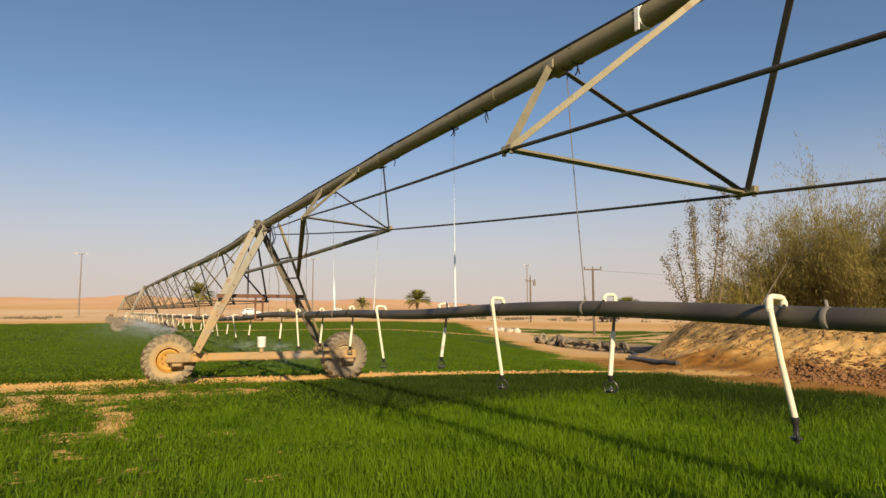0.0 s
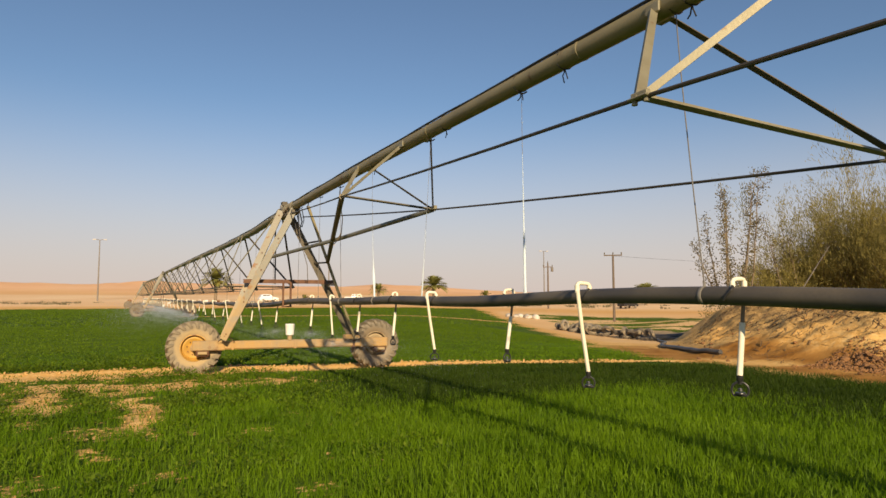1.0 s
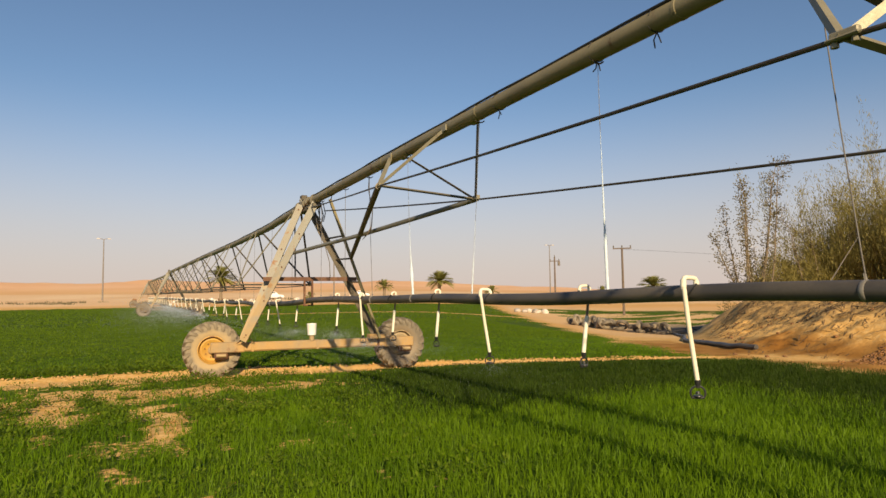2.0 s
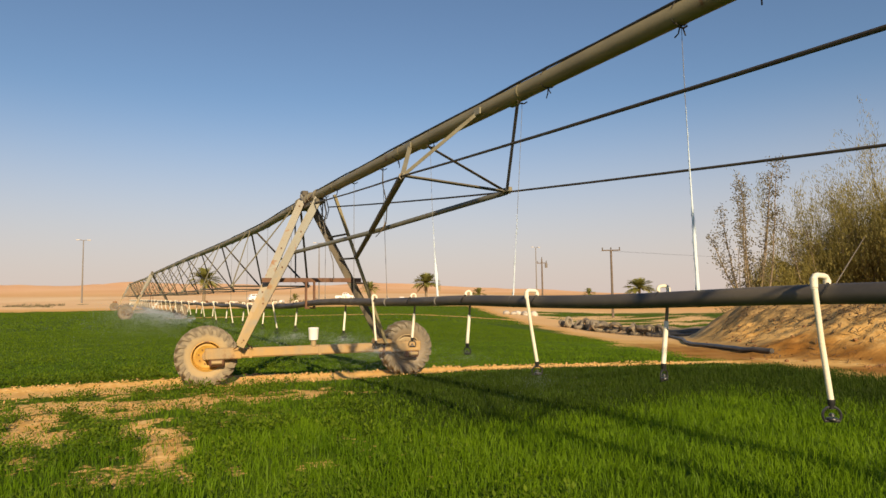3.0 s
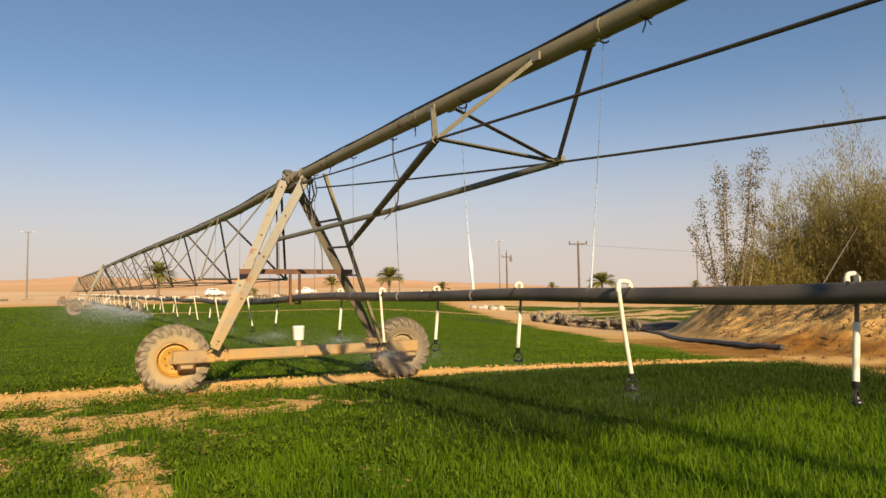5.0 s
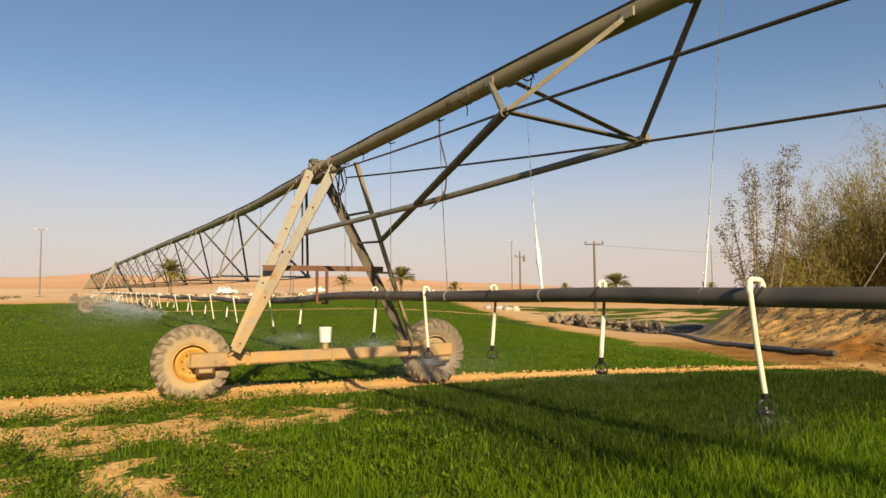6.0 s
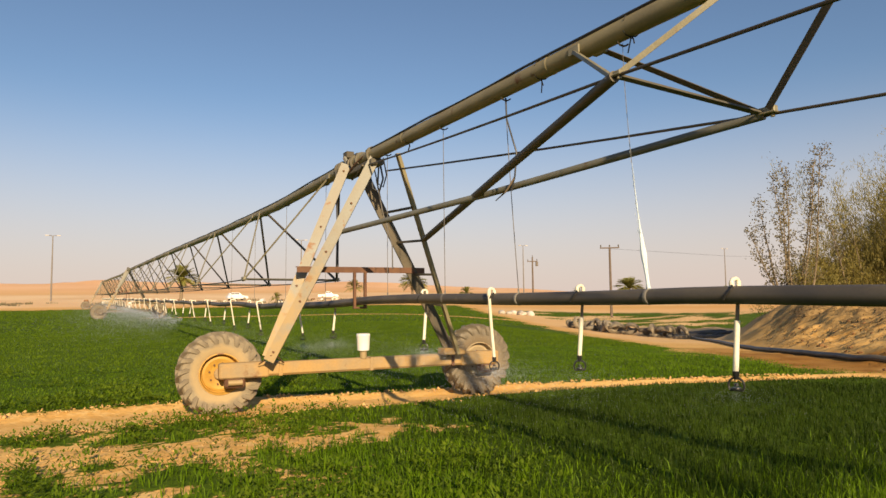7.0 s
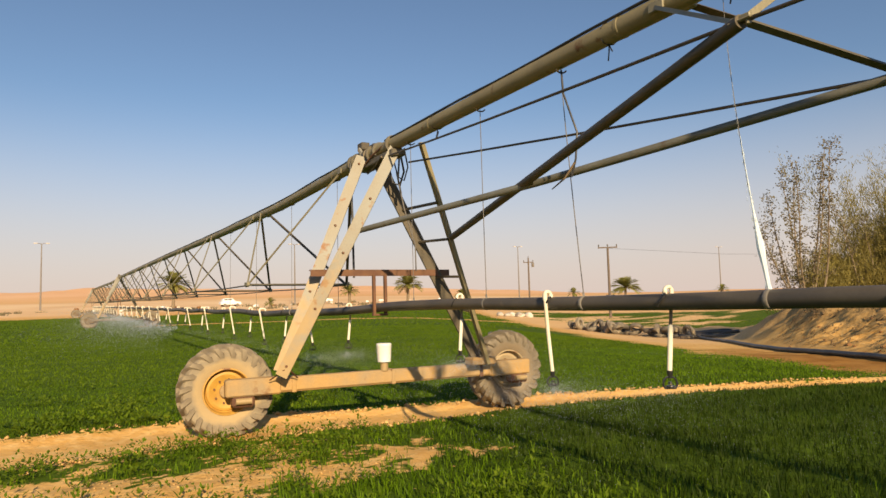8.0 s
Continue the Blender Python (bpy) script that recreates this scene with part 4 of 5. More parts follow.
for y in BANDS:
    if y < 4:
        continue
    lean, bow = JETS[y][:2] if y in LEAKS else (0.2 if y < 13 else 0.05, 1.2)
    top = 3.64 if y < 16 else pipe_far(y - TOWER[1]) - 0.075
    z0 = slung_at(y) + 0.06
    h = thing("hanger_wire", (HX, y, z0), "thin dull grey wire holding up the slung pipe", "wire", "hanger wires")
    rise = top - z0
    line = lambda f: (0.03 * f, lean * (1 - (1 - f) ** bow), rise * f)
    part("wire", tube(bmesh.new(), [line(f) for f in np.linspace(0, 1, 15)], 0.0022 if y in LEAKS else 0.0042, 8), old_wire, h)
    part("pipe_hook", tube(bmesh.new(), [(0.03 + 0.07 * math.cos(a), lean, rise + 0.03 + 0.05 * math.sin(a)) for a in (-2.6, -2.0, -1.57, -1.1, -0.5)], 0.008, 6), rod_m, h)
    if y in LEAKS:
        rw = np.random.default_rng(int(y * 100))
        n = int(260 * LEAKS[y])
        f = np.clip(0.92 * rw.random(n) ** (1.7 if LEAKS[y] == 1.0 else 1.0), 0, 1)
        wide = 0.002 + 0.006 * (1 - f) ** 2 + 0.004 * np.exp(-((f - 0.2) / 0.07) ** 2)
        c = np.stack([0.03 * f, lean * (1 - (1 - f) ** bow), rise * f], -1) + np.stack([HX + rw.normal(0, 1, n) * wide, y + rw.normal(0, 1, n) * wide, np.full(n, z0)], -1)
        s = (rw.uniform(0.0012, 0.003, n) * (1.15 - f))[:, None]
        ln = rw.uniform(0.008, 0.03, n)[:, None]
        V = np.stack([c + s * np.array(k[:3]) + ln * np.array((0, 0, k[3])) for k in ((0, 0, 0, 1), (1, 0, 0, -1), (-0.5, 0.87, 0, -1), (-0.5, -0.87, 0, -1))], 1).reshape(-1, 3)
        core = [HX_Y(line(f), y, z0) for f in np.linspace(0, JETS[y][2], 32)]
        girth = (0.013, 0.013) if y > 10 else (0.013, 0.003)
        rad = [max(0.0014, LEAKS[y] * (girth[0] * (1 - k / 31) ** 1.5 + girth[1] * math.exp(-((k - 9) / 4.0) ** 2) + 0.0012) * (0.9 + 0.2 * rw.random())) for k in range(32)]
        st = thing("water_stream", (0, 0, 0), "bright thread of leaking water falling along a wire", "water", "water threads")
        part("thread", tube(bmesh.new(), core, rad, 7), stream_m, st)
        b = np.arange(n)[:, None] * 4
        F = np.concatenate([b + [0, 1, 2], b + [0, 2, 3], b + [0, 3, 1], b + [1, 3, 2]])
        tagged(soup("water_trickle", V, F, stream_m), "bright trickle of leaking water running down a wire", "water", kind="stuff")
loose = thing("loose_cable", (3.47, 12.1, 1.66), "frayed black cable end dangling from the main pipe", "cable")
part("cable", tube(bmesh.new(), [(0.03, 0.09, 1.98), (0.0, 0.04, 1.75), (0.01, -0.03, 1.55), (0.02, -0.09, 1.38), (0.01, -0.07, 1.15), (0.0, -0.02, 1.0)], 0.009, 7), cable_m, loose)
part("frayed_end", tube(bmesh.new(), [(0.01, -0.06, 1.12), (-0.03, 0.03, 1.0), (-0.07, 0.16, 0.92)], [0.012, 0.009, 0.005], 6), old_tube, loose)


def drop(front, length, at, lean=0.0):
    """A gooseneck on the slung pipe with a hanging tube and its sprinkler ring."""
    d = thing("sprinkler_drop", at, "cream-white plastic drop tube with gooseneck and black sprinkler ring" if front else
              "brown-topped white drop tube with gooseneck and black sprinkler ring", "sprinkler drop", "sprinkler drops")
    s = -1 if front else 1
    o = (0.065 if 11.5 < at[1] < 13 else 0.125) if front else (0.11 if at[1] < 8 else 0.07)
    goose = [(0, 0, 0.05), (0, 0, 0.088), (s * 0.012, 0, 0.102), (s * 0.03, 0, 0.107), (s * (o - 0.03), 0, 0.110), (s * (o - 0.01), 0, 0.105), (s * o, 0, 0.09), (s * o, 0.002, 0.03)]
    bm = tube(bmesh.new(), goose, 0.017 if front else 0.014, 12)
    for p, q2 in (((0, 0, 0.05), (0, 0, 0.085)), ((s * o, 0, 0.04), (s * o, 0, 0.095))):
        tube(bm, [p, q2], 0.021 if front else 0.017, 12)
    part("gooseneck", bm, pvc_m, d)
    strap = [(0.063 * math.cos(a), 0.03 * math.sin(a * 2), 0.063 * math.sin(a)) for a in np.linspace(-0.5, 3.6, 14)]
    part("saddle_strap", tube(bmesh.new(), strap, 0.009, 6), cable_m, d, "black rubber strap")
    x1, y1 = s * o * (0.45 if at[1] < 4 else 0.2), lean - (0.07 if front and at[1] < 4 else 0.0)
    end = (x1, y1, -length)
    start = (s * o, 0, 0.07)
    if front:
        part("drop_tube", tube(bmesh.new(), [start, tuple(Vector(start).lerp(Vector(end), 0.5) + Vector((0, 0.006, 0))), end], 0.0165, 12), pvc_m, d)
    else:
        mid = tuple(Vector(start).lerp(Vector(end), 0.42))
        part("upper_tube", tube(bmesh.new(), [start, mid], 0.0125, 10), old_tube, d, "brown weathered flexible tube")
        part("drop_tube", tube(bmesh.new(), [mid, end], 0.0185, 12), pvc_m, d)
    part("adaptor", lathe(bmesh.new(), [(0.0, 0.0), (0.021, 0.0), (0.021, -0.03), (0.014, -0.04), (0.014, -0.055), (0.0, -0.055)], 12, "Z", end), nozzle_m, d)
    bm = bmesh.new()
    e = Vector(end) + Vector((0, 0, -0.092))
    turn = -0.49 + (1.25 if front and at[1] < 3 else 0.75 * math.sin(at[1] * 3.1) * (0.3 if front else 1.0))
    u = Vector((math.cos(turn), math.sin(turn), 0))
    tube(bm, [e + u * 0.05 * math.cos(a) + Vector((0, 0, 0.05 * math.sin(a))) for a in np.linspace(-0.65, 3.79, 15)], 0.0075, 6)
    tube(bm, [e + u * k + Vector((0, 0, -0.032)) for k in (-0.042, 0, 0.042)], 0.009, 6)
    lathe(bm, [(0.0, -0.012), (0.03, -0.014), (0.032, -0.022), (0.012, -0.036), (0.0, -0.036)], 12, "Z", e)
    lathe(bm, [(0.0, 0.012), (0.012, 0.012), (0.018, -0.004), (0.0, -0.006)], 10, "Z", e)
    part("sprinkler_ring", bm, nozzle_m, d, "black plastic sprinkler yoke")
    return d


DROPS = [(-0.6, 0), (0.95, 1), (2.40, 1), (3.88, 0), (5.29, 1), (6.62, 0), (8.2, 1), (9.62, 0), (11.15, 0), (12.43, 1), (14.03, 0), (17.25, 0), (18.78, 1), (20.5, 0), (21.85, 1),
         (23.25, 0), (24.65, 1), (26.15, 0), (28.0, 1), (29.2, 0), (31.0, 1), (32.3, 0)]
y = 34.0
while y < 104:
    DROPS.append((y, len(DROPS) % 2))
    y += 1.55
for y, front in DROPS:
    zb = (0.99 if front else 1.09) + (0.0 if y < 20 else 0.0068 * (y - 20)) - (0.05 if 20 < y < 30 else 0)
    lean = 0.012 * math.sin(y * 5.3)
    drop(bool(front), slung_at(y) - zb, (HX, y, slung_at(y)), lean)

# ---------------------------------------------------------------- poles, palms, trees, vehicles, junk


def lamp_pole(x, y, h):
    p = thing("street_lamp", on_land(x, y, -0.1), "tall grey steel road lamp with twin arms", "street lamp", "road lamps")
    part("pole", tube(bmesh.new(), [(0, 0, 0), (0, 0, h * 0.5), (0, 0, h)], [0.16, 0.12, 0.08], 10), pole_m, p)
    for s in (-1, 1):
        part("arm", tube(bmesh.new(), [(0, 0, h - 0.1), (s * 0.3, 0, h + 0.04), (s * 0.7, 0, h + 0.07)], 0.05, 8), pole_m, p)
        part("lamp_head", bar(bmesh.new(), (s * 0.6, 0, h + 0.08), (s * 1.2, 0, h + 0.06), 0.3, 0.14, (0, 0, 1), 0.03), wall_m, p)
    return p


def power_pole(x, y, h, rz, double=False):
    p = thing("power_pole", on_land(x, y, -0.1), "weathered wooden power pole with crossarm and insulators", "power pole", "power poles", rz=rz)
    part("post", tube(bmesh.new(), [(0, 0, 0), (0, 0, h)], [0.17, 0.12], 10), wood_pole, p)
    if double:
        part("transformer", lathe(bmesh.new(), [(0.0, -0.55), (0.2, -0.55), (0.22, -0.5), (0.22, 0.1), (0.16, 0.16), (0.0, 0.16)], 12, "Z", (0.72, 0, h - 0.95)), pole_m, p, "grey pole-mounted transformer can")
        part("top_pin", tube(bmesh.new(), [(0, 0, h - 0.1), (0, 0, h + 0.35)], 0.05, 8), dark_steel, p)
    for zz in ([h - 0.7] if double else [h - 0.05]):
        wide = 0.85 if double else 1.1
        part("crossarm", bar(bmesh.new(), (-wide, 0, zz), (wide, 0, zz), 0.12, 0.14), wood_pole, p)
        for k in (0.1 - wide, 0.0, wide - 0.1):
            part("insulator", lathe(bmesh.new(), [(0.02, 0), (0.06, 0.05), (0.06, 0.12), (0.09, 0.16), (0.05, 0.3), (0.0, 0.3)], 8, "Z", (k, 0, zz + 0.07)), dark_steel, p)
    return p


lamp_pole(-3.2, 140, 11.6)
lamp_pole(38.6, 131, 11.6)
lamp_pole(86, 123, 11.6)
lamp_pole(143.5, 115.5, 11.6)
power_pole(66.8, 94.6, 8.0, -38, True)
power_pole(54.4, 63.6, 8.25, -42)
part_wire = thing("power_line", (54.4, 63.6, 7.25), "thin overhead power wire between poles", "cable")
part("line_wire", tube(bmesh.new(), [(0, 0, 0), (20, -1, -0.5), (40, -2, -0.3), (60, -3, 0.6)], 0.013, 5), cable_m, part_wire)


def palm(x, y, h, spread_m, seed, n=34):
    rg = np.random.default_rng(seed)
    p = thing("palm_tree", on_land(x, y, -0.1), "date palm with a short trunk and a round green crown", "palm tree", "palm trees")
    pts = [(0.1 * math.sin(f * 2), 0.05 * f, f * h) for f in np.linspace(0, 1, 8)]
    part("trunk", tube(bmesh.new(), pts, [0.33, 0.27, 0.25, 0.24, 0.24, 0.25, 0.27, 0.24], 10), bark_m, p)
    vs, fs = [], []
    c = np.array(pts[-1])
    for k in range(n):
        az, el = rg.random() * 6.283, rg.uniform(-0.25, 1.4)
        ln = spread_m * rg.uniform(0.8, 1.1)
        d = np.array([math.cos(az) * math.cos(el), math.sin(az) * math.cos(el), math.sin(el)])
        side = np.array([-math.sin(az), math.cos(az), 0])
        prev = c
        for s in range(14):
            f = (s + 1) / 14
            q3 = c + d * ln * f + np.array([0, 0, -0.34 * ln * f * f])
            w = 0.03
            i = len(vs)
            vs += [prev - side * w, prev + side * w, q3]
            fs.append((i, i + 1, i + 2))
            lw = 0.55 * math.sin(math.pi * (0.12 + 0.83 * f)) * spread_m / 2.2
            for sg in (-1, 1):
                tip = q3 + side * sg * lw + d * lw * 0.8 + np.array([0, 0, -0.1 * lw])
                i = len(vs)
                vs += [prev - (q3 - prev) * 0.3, prev + (q3 - prev) * 0.7, tip]
                fs.append((i, i + 1, i + 2))
            prev = q3
    soup("crown", np.array(vs), np.array(fs), palm_m, p)
    return p


palm(53.5, 112.8, 3.6, 3.0, 1, 80)
palm(14.9, 117.5, 4.4, 3.1, 2, 80)
palm(92.8, 98.6, 2.6, 3.2, 3, 80)
palm(44.2, 117.5, 2.6, 2.0, 4, 50)
palm(62.6, 108.9, 1.7, 1.7, 8, 44)
palm(89.0, 109.0, 1.6, 1.6, 5, 40)
palm(107.0, 88.0, 1.5, 1.5, 6, 36)
palm(30.5, 119.0, 1.0, 1.3, 7, 30)


def limbs(rg, p, d, ln, r, depth, out, tips, droop=0.0, wide=0.7):
    """Grows a limb and its branches; out collects (points, radii)."""
    pts, rs, q3 = [p], [r], np.array(p)
    dd = np.array(d)
    steps = 5
    for s in range(steps):
        dd = dd + rg.normal(0, 0.13, 3) + np.array([0, 0, 0.05 - droop])
        dd = dd / np.linalg.norm(dd)
        q3 = q3 + dd * ln / steps
        pts.append(q3.copy())
        rs.append(r * (1 - 0.7 * (s + 1) / steps))
        if depth and s >= 1:
            for _ in range(1 + (rg.random() < 0.5)):
                az = rg.normal(0, wide, 3)
                nd = dd + az
                nd = nd / np.linalg.norm(nd)
                limbs(rg, q3.copy(), nd, ln * rg.uniform(0.4, 0.65), rs[-1] * 0.65, depth - 1, out, tips, droop, wide)
        if depth <= 1:
            tips.append((q3.copy(), dd.copy()))
    out.append((pts, rs))


def bush(x, y, h, seed, stems, leaf, leaf_mat, per_tip, reach, label, lean=(0, 0), depth=2, flat=0.5, wide=0.7, upright=0.5, fill=0):
    """A many-stemmed feathery tree."""
    rg = np.random.default_rng(seed)
    t = thing("tamarisk_tree", on_land(x, y, -0.1), label, "tree", "trees behind the earth heap")
    out, tips = [], []
    for s in range(stems):
        az = rg.random() * 6.283
        d = np.array([math.cos(az) * flat + lean[0], math.sin(az) * flat + lean[1], 1.0])
        limbs(rg, np.array([0.4 * math.cos(az), 0.4 * math.sin(az), 0]), d / np.linalg.norm(d), h * rg.uniform(0.42, 0.66), 0.05 * h / 6, depth, out, tips, 0.0, wide)
    bm = bmesh.new()
    k = max(1, len(out) // 520)
    for pts, rs in out[::k] + out[-stems:]:
        ring = []
        for p, r in zip(pts, rs):
            ring.append([bm.verts.new((p[0] + r * math.cos(a), p[1] + r * math.sin(a), p[2])) for a in (0, 2.1, 4.2)])
        for a, b in zip(ring, ring[1:]):
            for j in range(3):
                bm.faces.new((a[j], a[(j + 1) % 3], b[(j + 1) % 3], b[j]))
    part("branch_work", bm, bark_m, t)
    # plumes: upright lobes of foliage, so that the outline is uneven
    for _ in range(fill // 60):
        a, f = rg.random() * 6.283, rg.random() ** 0.5
        foot = np.array([f * 0.2 * h * math.cos(a), f * 0.2 * h * math.sin(a), 0.0])
        top = h * rg.uniform(0.62, 1.03) * (1.0 - 0.25 * f)
        for _ in range(60):
            g = rg.random() ** 0.7
            wide = 0.085 * h * (1.05 - g ** 2)
            q3 = foot * (1 + 0.25 * g) + np.array([rg.normal(0, wide), rg.normal(0, wide), g * top])
            tips.append((q3, np.array([0.25 * math.cos(a), 0.25 * math.sin(a), 1.0])))
    n = len(tips) * per_tip
    P = np.repeat(np.array([p for p, _ in tips]), per_tip, 0) + rg.normal(0, reach, (n, 3)) * np.array([1, 1, 1.15])
    D = np.repeat(np.array([d for _, d in tips]), per_tip, 0) + rg.normal(0, 0.55, (n, 3)) + np.array([0, 0, upright])
    D /= np.linalg.norm(D, axis=1, keepdims=True)
    S = np.cross(D, rg.normal(0, 1, (n, 3)))
    S /= np.linalg.norm(S, axis=1, keepdims=True) + 1e-9
    ln = leaf[0] * rg.uniform(0.5, 1.4, (n, 1))
    wd = leaf[1] * rg.uniform(0.6, 1.3, (n, 1))
    keep = P[:, 2] > 0.1
    P, D, S, ln, wd = P[keep], D[keep], S[keep], ln[keep], wd[keep]
    n = len(P)
    V = np.stack([P - D * ln / 2, P + S * wd / 2, P + D * ln / 2, P - S * wd / 2], 1).reshape(-1, 3)
    b = np.arange(n)[:, None] * 4
    F = np.concatenate([b + [0, 1, 2], b + [0, 2, 3]])
    soup("crown", V, F, leaf_mat, t)
    return t


TAM = "dense olive-brown feathery tamarisk behind the earth heap"
for x, y, h, seed in ((35.4, 25.8, 5.2, 11), (36.6, 25.0, 7.8, 12), (36.5, 23.4, 11.2, 13), (37.5, 21.4, 10.6, 14), (38.5, 18.8, 10.8, 15), (35.8, 20.2, 7.4, 16), (40.5, 25.0, 8.6, 17), (39.5, 15.4, 10.2, 18),
                      (36.5, 16.6, 7.6, 19), (32.2, 26.2, 4.4, 20), (34.0, 25.6, 6.0, 21)):
    bush(x, y, h, seed, 9, (0.22, 0.030), tamarisk_m, 9 if x < 39 else 5, 0.15, TAM, flat=0.26, wide=0.42, upright=0.9, fill=int(190 * h))


def fan_tree(x, y, stems, seed, label):
    """A half-bare tree: thin stems spreading like a fan, small leaves in tufts along them."""
    rg = np.random.default_rng(seed)
    t = thing("poplar_tree", on_land(x, y, -0.1), label, "tree", "trees behind the earth heap")
    across = np.array([-0.72, 0.69, 0.0])
    tufts = []
    for lean, ln in stems:
        d = across * lean + np.array([0, 0, 1.0]) + rg.normal(0, 0.06, 3)
        d /= np.linalg.norm(d)
        p = across * lean * 0.7 + rg.normal(0, 0.15, 3) * np.array([1, 1, 0])
        pts = [p.copy()]
        for s in range(9):
            d = d + rg.normal(0, 0.05, 3) + np.array([0, 0, 0.035])
            d /= np.linalg.norm(d)
            p = p + d * ln / 9
            pts.append(p.copy())
            if s >= 1:
                for _ in range(2):
                    e = d + rg.normal(0, 0.45, 3)
                    e /= np.linalg.norm(e)
                    k = rg.uniform(0.25, 0.75)
                    tufts += [p + e * k * f + rg.normal(0, 0.05, 3) for f in (0.4, 0.7, 1.0)]
                    part("twig", tube(bmesh.new(), [p, p + e * k], [0.014, 0.006], 4), bark_m, t)
        part("stem", tube(bmesh.new(), pts, [0.06 * (1 - 0.085 * s) for s in range(10)], 6), bark_m, t)
    C = np.repeat(np.array(tufts), 11, 0)
    n = len(C)
    C = C + rg.normal(0, 0.14, (n, 3))
    D, S = rg.normal(0, 1, (n, 3)), rg.normal(0, 1, (n, 3))
    D /= np.linalg.norm(D, axis=1, keepdims=True)
    S = np.cross(D, S)
    S /= np.linalg.norm(S, axis=1, keepdims=True)
    V = np.stack([C - D * 0.06, C + S * 0.035, C + D * 0.06, C - S * 0.035], 1).reshape(-1, 3)
    b = np.arange(n)[:, None] * 4
    soup("crown", V, np.concatenate([b + [0, 1, 2], b + [0, 2, 3]]), sparse_m, t)
    return t


fan_tree(30.2, 26.0, ((0.42, 4.5), (0.27, 5.6), (0.17, 6.4), (0.08, 7.2), (0.0, 6.8), (-0.09, 8.2), (-0.18, 7.4), (-0.28, 8.1)), 51, "sparse half-bare tree with small greyish leaves on fanned stems")
fan_tree(33.2, 24.6, ((0.15, 6.0), (-0.02, 5.6), (-0.2, 6.2)), 52, "sparse half-bare tree with small greyish leaves on thin stems")
STICK0, STICK1 = (24.47, 18.27, 2.0), (25.29, 17.38, 3.79)
dead = thing("dead_branch", STICK0, "pale bare branch sticking out of the earth heap", "branch")
part("stick", tube(bmesh.new(), [(-0.2, 0.2, -0.7), tuple((Vector(STICK1) - Vector(STICK0)) * 0.5 + Vector((0.05, 0.0, -0.06))), tuple(Vector(STICK1) - Vector(STICK0))], [0.024, 0.02, 0.01], 6), pole_m, dead)


def vehicle(x, y, rz, paint, label, pickup=False):
    c = thing("car", on_land(x, y), label, "car", "parked cars", rz=rz)
    prof = [(-2.25, 0.45), (-2.3, 0.8), (-2.2, 1.02), (-1.95, 1.1), (-1.7, 1.72), (-1.3, 1.82), (0.35, 1.8), (0.95, 1.18), (2.05, 1.02), (2.28, 0.85), (2.3, 0.45)]
    if pickup:
        prof = [(-2.5, 0.5), (-2.5, 1.1), (-0.75, 1.1), (-0.7, 1.7), (-0.5, 1.78), (0.5, 1.76), (1.05, 1.16), (2.2, 1.02), (2.4, 0.85), (2.4, 0.5)]
    c.scale = (0.82, 0.82, 0.82)
    bm = bmesh.new()
    rows = []
    for s in (-0.9, 0.9):
        rows.append([bm.verts.new((px, s * (0.82 if pz > 1.3 else 1.0), pz)) for px, pz in prof])
    bm.faces.new(rows[0][::-1])
    bm.faces.new(rows[1])
    m = len(prof)
    for k in range(m):
        bm.faces.new((rows[0][k], rows[0][(k + 1) % m], rows[1][(k + 1) % m], rows[1][k]))
    bmesh.ops.recalc_face_normals(bm, faces=bm.faces)
    bmesh.ops.bevel(bm, geom=list(bm.edges), offset=0.05, segments=2, affect="EDGES")
    part("body", bm, paint, c)
    for s in (-1, 1):
        for x0, x1 in (((-1.5, -0.75), (-0.65, 0.25)) if not pickup else ((-0.6, -0.05), (0.0, 0.55))):
            part("window", bar(bmesh.new(), (x0, s * 0.80, 1.45), (x1, s * 0.80, 1.45), 0.06, 0.42, (0, 0, 1), 0.02), glass_m, c, "dark window glass")
        for wx in (-1.4, 1.4):
            w = new("wheel")
            w.parent = c
            w.location = (wx, s * 0.84, 0.36)
            part("tyre", lathe(bmesh.new(), [(0.2, -0.1), (0.33, -0.11), (0.36, -0.07), (0.36, 0.07), (0.33, 0.11), (0.2, 0.1)], 20), oldtyre_m, w)
            part("rim", lathe(bmesh.new(), [(0.2, -0.11), (0.1, -0.1), (0.0, -0.1), (0.0, 0.1), (0.1, 0.1), (0.2, 0.11)], 16), pole_m, w)
    part("windscreen", bar(bmesh.new(), (0.42, 0, 1.74), (0.93, 0, 1.24), 1.35, 0.04, (1, 0, 1), 0.01), glass_m, c, "dark window glass")
    part("bumper", bar(bmesh.new(), (2.28, -0.75, 0.55), (2.28, 0.75, 0.55), 0.16, 0.2, (0, 0, 1), 0.03), glass_m, c)
    return c


vehicle(26.6, 131.5, 4, carpaint, "white utility car parked on the desert road")
vehicle(43.8, 130.0, -20, carpaint, "white pickup on the desert road", True)
vehicle(80.5, 90.0, 10, darkpaint, "black pickup parked past the far field", True)
rs = np.random.default_rng(3)
for k in range(26):
    s = thing("roadside_stone", on_land(rs.uniform(2, 75), rs.uniform(122, 134)), "small pale stone beside the desert road", "stone", "roadside stones", rz=rs.uniform(0, 90))
    w, h = rs.uniform(0.4, 1.3), rs.uniform(0.25, 0.55)
    part("block", bar(bmesh.new(), (-w / 2, 0, h * 0.4), (w / 2, 0, h * 0.4), 0.5, h, (0, 0, 1), 0.12), (white_m, clod_m, wall_m)[k % 3], s)

# heap of worn tyres on the sandy margin
rg = np.random.default_rng(5)
tyre_first = None
TY = []
